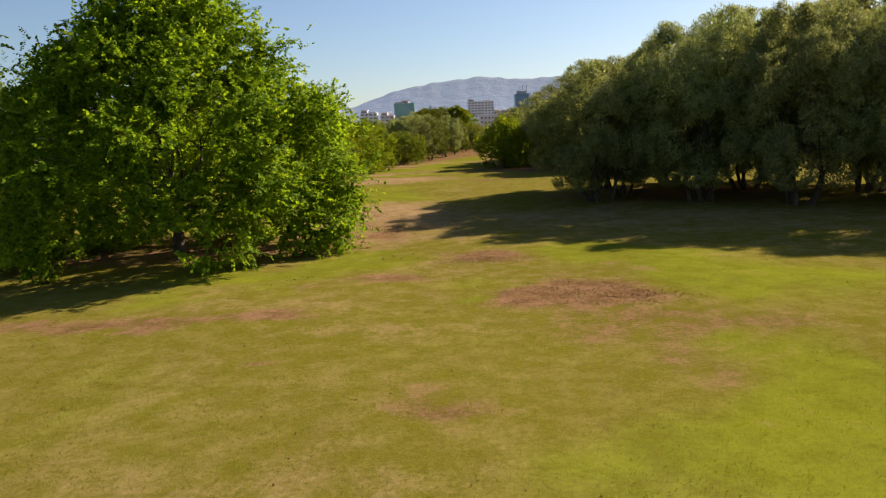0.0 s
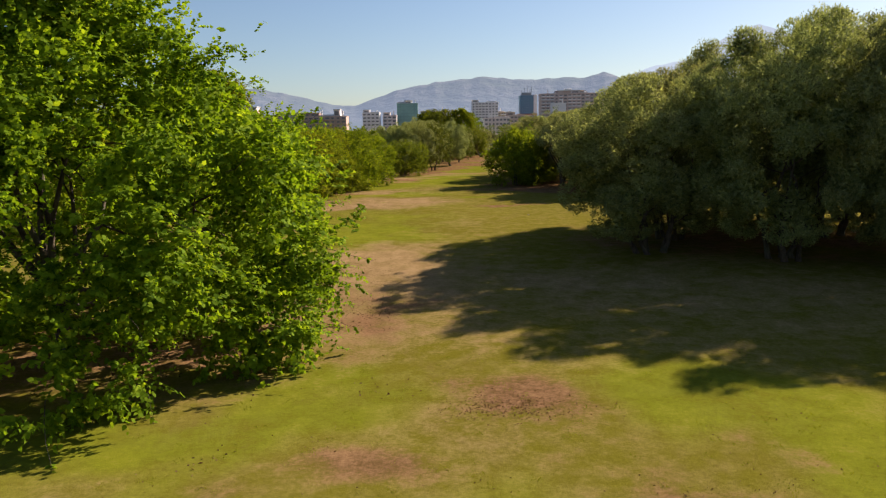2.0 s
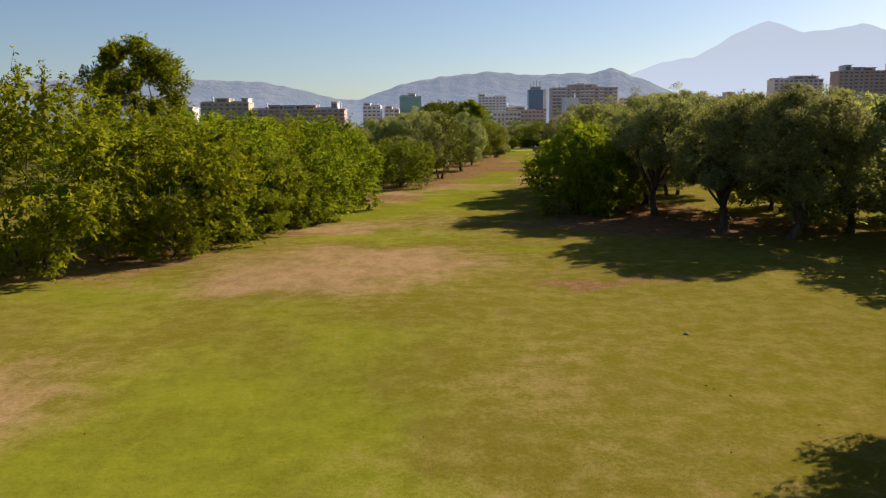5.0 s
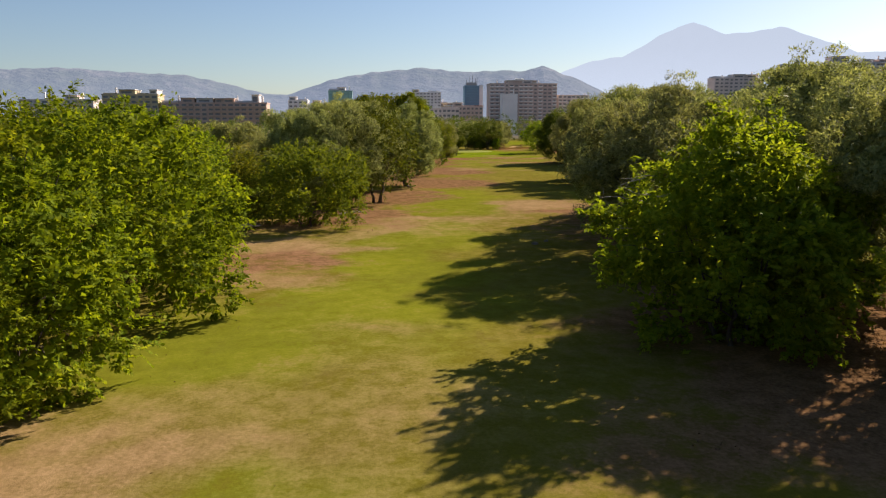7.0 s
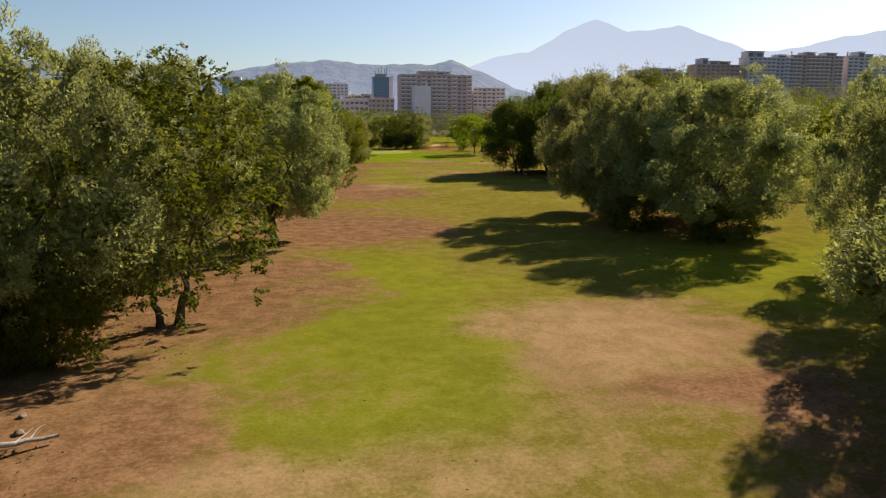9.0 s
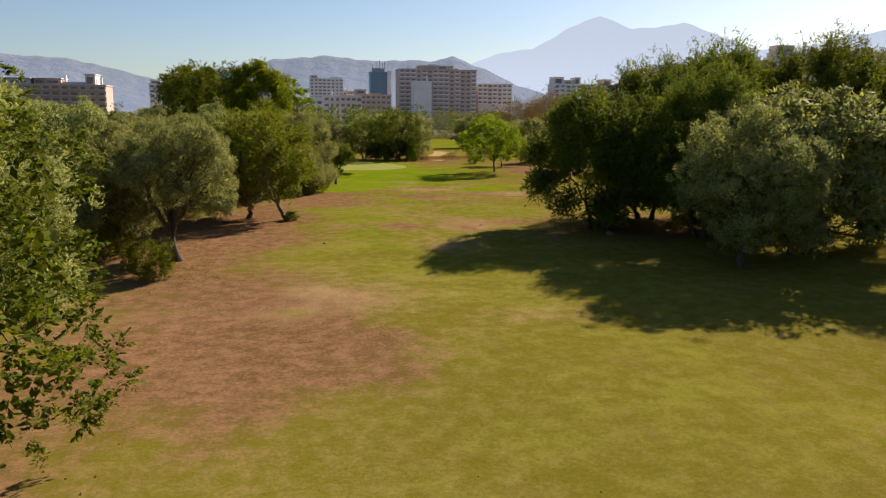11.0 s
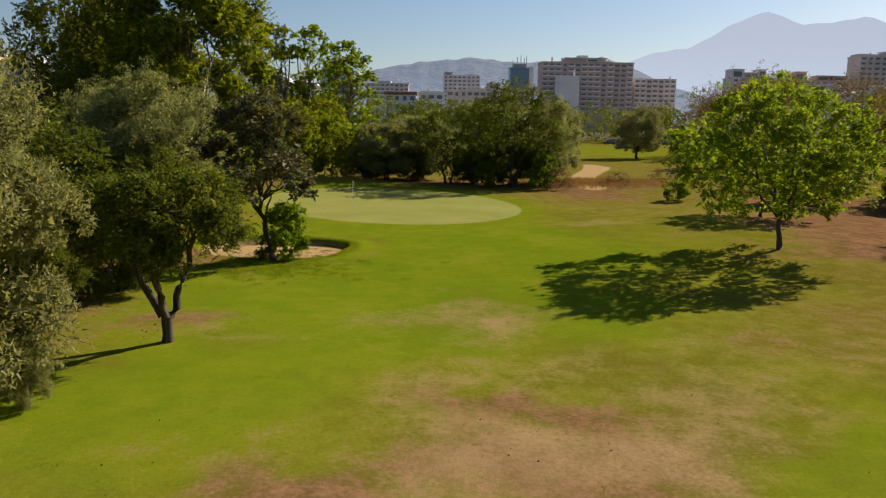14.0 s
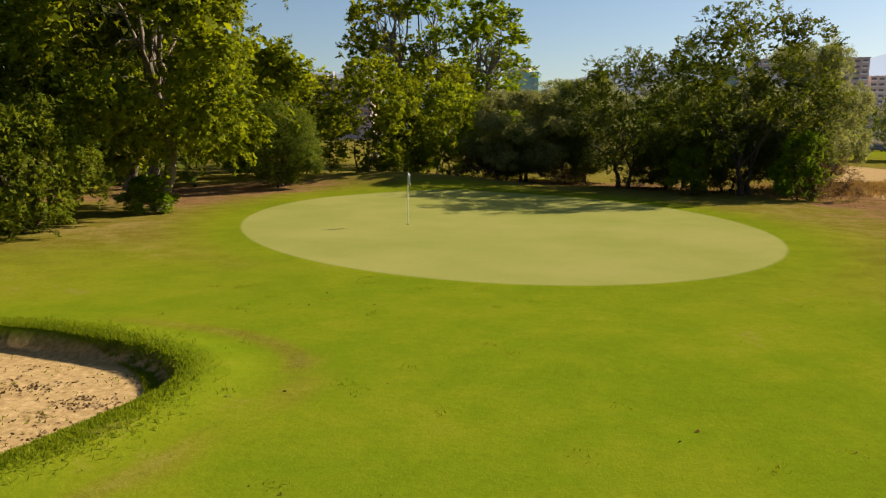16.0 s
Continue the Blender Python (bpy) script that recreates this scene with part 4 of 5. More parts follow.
bush = grow("bushy_tree", base(-8.0, 160.4), "low round mastic bush with olive-yellow leaves", "tree", LEAF_BUSH, BARK, 51, 6.6, 5.1, 0.1, 460, 44, 0.20, 0.5,
            trunks=4, girth=0.12, spread=0.6, fork=0.2, lobes=28, size=(0.18, 0.34), inner=0.9, twigs=16, puff=0.09, limbs=8, ragged=0.2)
lone = grow("lone_tree", base(47.4, 322.0), "young round-crowned tree with light green leaves and a thin trunk", "tree", LEAF_YOUNG, BARK, 61, 8.7, 5.35, 2.1, 520, 46, 0.22, 0.55, lean=(-0.9, 0),
            trunks=1, girth=0.17, fork=0.22, skirt=0.85, taper=0.25, lobes=30, size=(0.16, 0.30), inner=0.12, twigs=40, puff=0.08, limbs=12, ragged=0.28, depth=0.5)
plane = grow("plane_tree", base(8.4, 345.6), "tall plane tree with a pale trunk and sunlit yellow-green leaves", "tree", LEAF_PLANE, BARK_PALE, 71, 19.5, 7.0, 2.2, 1050, 46, 0.24, 0.75,
             trunks=1, girth=0.36, fork=0.30, lobes=34, size=(0.18, 0.34), inner=1.5, twigs=40, puff=0.085, limbs=14, ragged=0.25, depth=0.7, droop=0.15, group="plane trees")
poplar = grow("poplar_tree", base(11.0, 390.0), "slender poplar with an open airy crown", "tree", LEAF_POPLAR, BARK_PALE, 72, 21.0, 3.6, 3.0, 240, 36, 0.34, 0.7,
              trunks=1, girth=0.26, fork=0.6, lobes=18, size=(0.22, 0.42), inner=0.0, twigs=24, puff=0.15, limbs=18, ragged=0.4, depth=0.5, face=0.1, group="plane trees")
leaning = grow("leaning_tree", base(13.15, 270.0), "leaning broadleaf tree with a bare slanting trunk", "tree", LEAF_BUSH, BARK_PALE, 81, 9.6, 5.1, 2.2, 640, 46, 0.20, 0.5,
               trunks=1, girth=0.26, fork=0.12, lean=(-2.6, 0.6), lobes=24, size=(0.22, 0.38), inner=0.4, twigs=14, puff=0.10, limbs=8)
forked = grow("forked_tree", base(19.7, 305.4), "small forked tree with a dense dark dome of leaves", "tree", LEAF_CAROB, BARK, 82, 5.5, 2.6, 2.75, 420, 60, 0.11, 0.5,
              trunks=3, girth=0.17, spread=0.13, fork=0.22, stem=0.95, lobes=20, size=(0.20, 0.34), inner=1.2, twigs=10, puff=0.10, limbs=9, ragged=0.12)
loquat = grow("loquat_tree", base(20.35, 319.1), "loquat tree with a slim bent trunk and large grey-backed leaves", "tree", LEAF_LOQUAT, BARK, 83, 8.2, 2.5, 2.9, 260, 40, 0.30, 0.36,
              trunks=1, girth=0.17, fork=0.25, lean=(-0.9, 0.2), lobes=14, size=(0.22, 0.42), inner=0.1, twigs=10, puff=0.15, limbs=10, ragged=0.3, depth=0.5)
shrub = grow("shrub", base(20.6, 320.2), "leafy green shrub growing at the foot of the loquat", "shrub", LEAF_BROAD, BARK, 84, 3.2, 1.3, 0.05, 260, 56, 0.12, 0.5,
             trunks=3, girth=0.05, spread=0.15, fork=0.2, lobes=12, inner=0.4, puff=0.14, limbs=4, ragged=0.25, group="shrubs")
thicket = grow("thicket_bush", base(11.5, 367.5), "tall bright green thicket behind the putting green", "shrub", LEAF_POPLAR, BARK, 88, 8.6, 4.3, 0.1, 300, 40, 0.26, 0.6,
               trunks=3, girth=0.09, spread=0.5, fork=0.3, lobes=24, size=(0.18, 0.34), inner=0.4, twigs=24, puff=0.10, limbs=8, ragged=0.3, face=0.25, group="thicket")
fig = grow("fig_tree", base(10.8, 124.8), "wide broadleaf tree with sunlit yellow-green tips and dead lower boughs", "tree", LEAF_FIG, BARK, 23, 8.1, 5.0, 0.3, 520, 50, 0.24, 0.58,
           trunks=3, girth=0.15, spread=0.5, fork=0.2, lobes=28, size=(0.18, 0.34), taper=0.62, inner=0.5, twigs=40, puff=0.09, limbs=9, ragged=0.25)
dry_shrub = grow("dry_shrub", base(41.4, 360.2), "parched brown shrub on the sandy bank", "shrub", LEAF_DRY, BARK, 85, 1.9, 1.9, 0.0, 80, 40, 0.17, 0.2,
                 trunks=3, girth=0.04, spread=0.2, fork=0.2, lobes=12, inner=0.2, puff=0.18, limbs=4, ragged=0.3, group="dry shrubs")
bare = grow("brown_tree", base(88, 430), "brown tree with withered leaves and bare twigs", "tree", LEAF_DRY, BARK, 86, 12.5, 8.0, 0.6, 420, 40, 0.30, 0.30,
            trunks=2, girth=0.2, spread=0.4, fork=0.25, lobes=20, inner=0.3, puff=0.14, limbs=12, ragged=0.25, group="brown trees")

# The belt along the left-hand edge, from the first tree to the green.
for x, y, h, w, r in ((-25, 99, 1.22, 1.15, 40), (-31, 86, 1.25, 1.3, 120), (-21.5, 113.5, 1.02, 0.95, 200), (-38, 72, 1.3, 1.4, 300), (-36, 101, 1.1, 1.2, 80), (-45, 60, 1.25, 1.3, 10), (-29, 116, 1.0, 1.1, 30), (-18.4, 116.2, 0.98, 0.85, 250), (-17.2, 120.0, 0.9, 0.75, 330), (-16.2, 112.2, 0.42, 0.5, 80), (-19.5, 103.5, 0.4, 0.5, 140), (-16.4, 115.0, 0.72, 0.7, 20), (-14.8, 118.2, 0.55, 0.6, 290)):
    again(ash, x, y, h, w, r)
for x, y, h, w, r in ((-14.6, 138.8, 0.95, 0.82, 60), (-19.5, 127.0, 0.98, 0.95, 150), (-21, 139, 1.0, 1.0, 250)):
    again(leafy, x, y, h, w, r)
again(plane, -47.9, 168.9, 1.12, 1.2, 30)
for x, y, h, w, r in ((-17, 176, 0.8, 1.0, 20), (-12, 187, 0.95, 1.1, 140), (-5.2, 190, 1.05, 1.15, 280), (-9.5, 172.5, 0.9, 0.8, 45), (0, 232, 1.0, 1.1, 130), (-2, 254, 0.95, 1.0, 310)):
    again(olive, x, y, h, w, r)
for x, y, h, w, r in ((-23, 184, 0.85, 1.1, 90), (-30, 172, 0.8, 1.1, 210), (-38, 190, 0.9, 1.2, 330), (-14, 205, 0.9, 1.2, 250)):
    again(olive_far, x, y, h, w, r)
for x, y, h, w, r in ((9.4, 272.0, 0.80, 0.8, 160), (0.5, 266, 0.85, 1.0, 200), (10.5, 301, 0.85, 0.95, 40), (5.5, 307, 0.9, 1.1, 160), (4.0, 298, 0.95, 1.1, 280), (8.5, 309, 0.9, 1.0, 20), (12.9, 324.0, 0.86, 0.90, 220), (10.5, 326.5, 0.85, 0.95, 75), (8, 330, 0.8, 1.0, 120), (-1, 285, 0.9, 1.1, 300), (-2, 263, 0.9, 1.0, 40), (4.2, 277, 0.85, 0.95, 130), (6.5, 285.5, 0.82, 0.9, 220), (1.5, 256, 0.8, 0.85, 90)):
    again(olive_b, x, y, h, w, r)
for x, y, h, w, r in ((-6, 274, 0.95, 1.1, 330),):
    again(olive_far, x, y, h, w, r)
again(olive_d, 6.0, 251.9, 0.86, 0.95, 30)
for x, y, h, w, r in ((15.4, 312.4, 0.40, 0.38, 40), (13.2, 309.0, 0.46, 0.42, 200)):
    again(carob, x, y, h, w, r, label="small black-green bush in deep shade")
again(olive_e, 18.1, 300.0, 0.21, 0.13, 60, label="thin olive sapling on the grass")
again(olive_e, 14.2, 292.6, 0.62, 0.68, 130)
again(shrub, 13.3, 269.8, 0.26, 0.55, 20, label="leafy sprouts at the foot of the leaning tree")
again(oak, 4.2, 221.5, 0.98, 0.95, 70)
again(bush, 15.8, 294.0, 0.45, 0.42, 40, label="low green bush at the foot of an olive tree")
again(bush, -15.5, 163, 0.9, 0.8, 200)
for x, y, h, w, r in ((-5.6, 174.6, 0.40, 0.34, 20), (-7.5, 179, 0.45, 0.4, 120), (1.2, 253.5, 0.4, 0.35, 60), (10.2, 290, 0.42, 0.4, 200), (5.0, 246.5, 0.35, 0.3, 300)):
    again(bush, x, y, h, w, r, label="low dark bush at the foot of the olive trees")

# The right-hand edge.
# The olive at (15.8, 66.8) is added, hidden, to close a gap in the shadow.
for x, y, h, w, r in ((12.6, 60.5, 0.72, 0.92, 10), (15.8, 66.8, 0.80, 0.85, 100), (19.6, 57.0, 0.92, 0.9, 70), (25, 52.5, 0.92, 0.8, 140), (33.5, 59, 1.06, 1.0, 230), (31.5, 49.5, 0.86, 0.85, 300), (41, 65, 1.05, 1.15, 20), (41, 50, 0.95, 1.0, 110), (24, 77, 0.98, 1.0, 190), (16, 74, 0.8, 0.9, 260), (34, 76, 1.1, 1.1, 330)):
    again(olive_c, x, y, h, w, r)
for x, y, h, w, r in ((22.8, 120.7, 0.98, 1.05, 60), (22.8, 108.5, 1.0, 1.15, 210), (19.6, 112.3, 0.95, 1.0, 300)):
    again(olive_d, x, y, h, w, r)
for x, y, h, w, r in ((19.0, 133, 1.0, 1.25, 120), (14.5, 142, 0.95, 1.2, 350)):
    again(olive_b, x, y, h, w, r)
for x, y, h, w, r in ((29, 112, 1.0, 1.3, 180), (33, 102, 1.05, 1.3, 40), (30, 127, 1.05, 1.3, 240), (38, 118, 1.05, 1.3, 300)):
    again(olive_far, x, y, h, w, r)
for x, y, h, w, r in ((17.0, 149, 1.02, 1.1, 30), (19.6, 160.8, 0.95, 1.06, 90), (25.4, 170.0, 1.0, 0.84, 150), (33.5, 181, 1.0, 0.9, 210), (25, 143, 1.1, 1.3, 330), (32.4, 196.2, 1.05, 1.35, 10), (30.0, 211, 1.14, 1.1, 80), (28.5, 203, 1.02, 0.85, 140)):
    again(olive, x, y, h, w, r)
for x, y, h, w, r in ((27.5, 158, 1.05, 1.15, 40), (30, 166, 1.08, 1.3, 270), (37, 205, 1.08, 1.2, 230), (48, 247, 1.1, 1.2, 290)):
    again(olive_far, x, y, h, w, r)
again(olive_b, 41.4, 243.5, 0.92, 1.0, 20)
for x, y, h, w, r in ((32.6, 194.6, 0.42, 0.5, 40), (28.6, 201.0, 0.38, 0.45, 150), (30.4, 209.0, 0.4, 0.5, 260)):
    again(bush, x, y, h, w, r, label="low dark bush at the foot of the olive trees")
again(fig, 14.2, 129.0, 0.9, 0.85, 90, label="wide broadleaf tree with sunlit yellow-green tips")
for x, y, h, w, r in ((46.0, 265.5, 1.25, 1.0, 120), (53, 265, 1.4, 1.0, 220), (45.0, 254.5, 1.12, 0.9, 60), (58, 258, 1.4, 1.05, 170), (59, 247, 1.3, 1.05, 10)):
    again(carob, x, y, h, w, r)
for x, y, h, w, r in ((64.3, 350, 0.6, 0.7, 120), (80, 352, 0.95, 1.2, 200), (90, 340, 1.0, 1.3, 300)):
    again(olive_far, x, y, h, w, r)
again(bush, 65, 352, 0.55, 0.5, 100, label="dark rounded bush behind the lone tree")
again(forked, 62.0, 325.6, 1.08, 1.35, 60, label="small grey-green olive with a forked dark trunk on bare soil")
again(lone, 53.5, 337.5, 0.72, 0.8, 140)

again(olive_b, 74.6, 320.8, 1.06, 1.25, 100)
again(olive_b, 84.5, 335.0, 0.95, 1.2, 220)
again(carob, 88, 360, 0.95, 1.1, 40)
again(olive_b, 70.2, 431.0, 0.92, 1.05, 340)

# Behind the green.
for x, y, h, w, r in ((9.6, 315, 0.75, 0.9, 30), (3.0, 320, 0.85, 1.1, 120), (11.0, 287.5, 0.5, 0.6, 240), (7.5, 292.5, 0.6, 0.8, 300)):
    again(oak, x, y, h, w, r, label="dense dark evergreen at the edge of the fairway")
for x, y, h, w, r in ((2.6, 343.5, 1.75, 1.35, 30), (-3.5, 350, 1.8, 1.4, 150)):
    again(oak, x, y, h, w, r)
for x, y, h, w, r in ((8.6, 358.5, 0.46, 0.45, 60), (21.5, 369.0, 0.36, 0.42, 150), (26.2, 369.4, 0.34, 0.4, 20), (33.0, 367.5, 0.36, 0.42, 250), (36.6, 365.2, 0.42, 0.4, 310), (40.6, 365.8, 0.34, 0.36, 90)):
    again(carob, x, y, h, w, r, label="small black-green bush in deep shade")
for x, y, h, w, r in ((30.2, 366.5, 0.86, 0.9, 130), (37.4, 363.0, 1.08, 1.08, 210), (34.5, 368, 0.9, 0.85, 300)):
    again(oak, x, y, h, w, r, label="dark evergreen tree behind the putting green")
again(shrub, 8.9, 344.4, 0.55, 0.95, 70, label="leafy sprouts at the foot of the plane tree")
again(bush, 8.2, 337.5, 0.72, 0.62, 140, label="straggling yellow-green bush beside the green")
for x, y, h, w, r in ((23.0, 369, 0.62, 0.9, 40), (27, 372, 0.72, 0.95, 20), (41.5, 368, 0.88, 0.8, 80)):
    again(olive, x, y, h, w, r)
for x, y, h, w, r in ((49, 438, 0.95, 1.2, 30), (45, 412, 0.9, 1.2, 200), (38, 420, 1.0, 1.3, 280), (75, 400, 0.85, 1.0, 60), (76, 384, 0.9, 1.2, 160)):
    again(olive_far, x, y, h, w, r)
for x, y, h, w, r in ((-6, 366, 1.0, 1.1, 240), (-1, 356, 0.95, 0.85, 330)):
    again(plane, x, y, h, w, r)
for x, y, h, w, r in ((16.8, 392, 0.82, 1.1, 90), (6.5, 388, 1.0, 1.1, 200), (2, 396, 1.05, 1.0, 280), (14, 400, 0.95, 1.2, 20)):
    again(poplar, x, y, h, w, r)
for x, y, h, w, r in ((5, 368, 0.95, 1.05, 100), (17, 372, 0.85, 0.95, 190), (-1, 371, 1.0, 1.1, 270), (14, 376, 1.1, 1.1, 30), (20.5, 374, 0.7, 0.8, 330)):
    again(thicket, x, y, h, w, r)
for x, y, h, w, r in ((40.0, 360.5, 1.2, 1.1, 20), (34, 361.5, 0.9, 0.9, 120), (14, 365.5, 0.7, 0.8, 30), (51, 350, 0.6, 0.9, 210), (66, 356, 0.9, 1.2, 250)):
    again(shrub, x, y, h, w, r, label="leafy green shrub at the edge of the turf")
for x, y, h, w, r in ((42.6, 364.5, 0.75, 0.9, 60), (20, 366.8, 0.8, 1.1, 140), (25.5, 367.0, 0.7, 1.0, 200), (31.5, 366.0, 0.7, 1.0, 260), (49.5, 366, 0.6, 0.9, 330), (72, 372, 0.9, 1.6, 20), (58, 372, 0.7, 1.4, 80)):
    again(dry_shrub, x, y, h, w, r)
for x, y, h, w, r in ((104, 452, 1.3, 1.2, 60), (120, 440, 1.3, 1.2, 130), (92, 446, 1.15, 1.0, 210), (136, 446, 1.3, 1.3, 300), (152, 438, 1.25, 1.3, 20), (112, 462, 1.4, 1.3, 100), (168, 432, 1.3, 1.3, 250)):
    again(bare, x, y, h, w, r)


def woods(name, seed, spans, leaf, count, label):
    """Distant woodland: many leafy crowns in one mass."""
    rng = np.random.default_rng(seed)
    pieces = []
    for x0, x1, y0, y1, trees, tall, wide in spans:
        for _ in range(trees):
            h, r = tall * rng.uniform(0.75, 1.15), wide * rng.uniform(0.75, 1.25)
            at = np.array([rng.uniform(x0, x1), rng.uniform(y0, y1), 0])
            pts, out, mid, lr = crown_points(rng, 34, r, 0.3, h, 10, (0.3, 0.5))
            pieces.append(clump_leaves(rng, pts + at, out, np.full(len(pts), 0.19 * r), count, 0.72, 0.6))
    v, f = join(pieces)
    mesh = quick_mesh(name, v, f)
    mesh.materials.append(leaf)
    tagged(new(name, mesh), label, "woodland", kind="stuff")


woods("far_olive_woods", 91, [(-30, 140, 545, 590, 60, 14, 7), (-160, -45, 210, 330, 50, 10, 6), (100, 200, 300, 400, 40, 12, 7), (-130, 0, 360, 480, 40, 11, 6), (125, 300, 480, 560, 60, 19, 9), (150, 250, 340, 430, 40, 19, 8)], LEAF_OAK, 16,
      "distant belt of olive-green trees before the city")
woods("far_dark_woods", 92, [(60, 120, 180, 260, 20, 10, 6), (-110, -45, 90, 200, 20, 10, 6), (170, 340, 380, 480, 60, 21, 9), (-40, 130, 540, 580, 30, 14, 7), (-260, -110, 330, 460, 36, 11, 7), (100, 190, 380, 440, 16, 10, 6), (260, 420, 470, 580, 60, 26, 11)],
      LEAF_CAROB, 16, "distant belt of dark green trees before the city")
woods("scrub_behind_camera", 93, [(-70, 70, -70, -30, 24, 9, 6)], LEAF_OLIVE, 10, "trees that close the course behind its start")


# ---- the city behind the course ----
def box(bm, x0, x1, y0, y1, z0, z1, bevel=0.0):
    made = bmesh.ops.create_cube(bm, size=1.0)["verts"]
    bmesh.ops.scale(bm, vec=(x1 - x0, y1 - y0, z1 - z0), verts=made)
    bmesh.ops.translate(bm, vec=((x0 + x1) / 2, (y0 + y1) / 2, (z0 + z1) / 2), verts=made)
    if bevel:
        edges = list({e for v in made for e in v.link_edges})
        bmesh.ops.bevel(bm, geom=edges, offset=bevel, segments=2, affect="EDGES", profile=0.7)
    return made


def box_mesh(name, *size, bevel=0.0):
    bm = bmesh.new()
    box(bm, *size, bevel=bevel)
    mesh = bpy.data.meshes.new(name)
    bm.to_mesh(mesh)
    bm.free()
    return mesh


WALLS = {
    "brown": plain_material("brown_brick_cladding", (0.49, 0.375, 0.325), (0.59, 0.465, 0.41), 0.08),
    "pink": plain_material("pinkish_plaster", (0.62, 0.52, 0.475), (0.72, 0.62, 0.57), 0.08),
    "purple": plain_material("purple_brown_plaster", (0.53, 0.36, 0.29), (0.63, 0.45, 0.37), 0.08),
    "white": plain_material("off_white_plaster", (0.68, 0.65, 0.64), (0.80, 0.77, 0.75), 0.08),
    "grey": plain_material("grey_plaster", (0.56, 0.52, 0.52), (0.66, 0.62, 0.62), 0.08),
    "dark": plain_material("dark_grey_plaster", (0.26, 0.27, 0.31), (0.34, 0.34, 0.38), 0.08),
    "mustard": plain_material("ochre_plaster", (0.50, 0.39, 0.25), (0.60, 0.48, 0.33), 0.08),
    "blue": plain_material("blue_curtain_wall", (0.09, 0.19, 0.28), (0.12, 0.24, 0.35), 0.1, 0.4, 0.4),
    "green": plain_material("green_curtain_wall", (0.16, 0.30, 0.27), (0.22, 0.38, 0.34), 0.1, 0.3, 0.5),
    "rust": plain_material("terracotta_roof", (0.26, 0.11, 0.07), (0.36, 0.16, 0.10), 0.2),
}
GLASS = plain_material("dark_window_glass", (0.13, 0.13, 0.14), (0.22, 0.21, 0.21), 0.3, 0.35, 0.4)
GLASS_BLUE = plain_material("blue_window_glass", (0.07, 0.16, 0.24), (0.10, 0.22, 0.32), 0.3, 0.3, 0.5)
GLASS_GREEN = plain_material("green_window_glass", (0.18, 0.34, 0.30), (0.24, 0.42, 0.37), 0.3, 0.3, 0.5)
SLAB = plain_material("pale_concrete", (0.70, 0.66, 0.63), (0.80, 0.77, 0.74), 0.2)
METAL = plain_material("grey_steel", (0.20, 0.21, 0.22), (0.30, 0.31, 0.32), 2.0, 0.45, 0.5, 0.8)


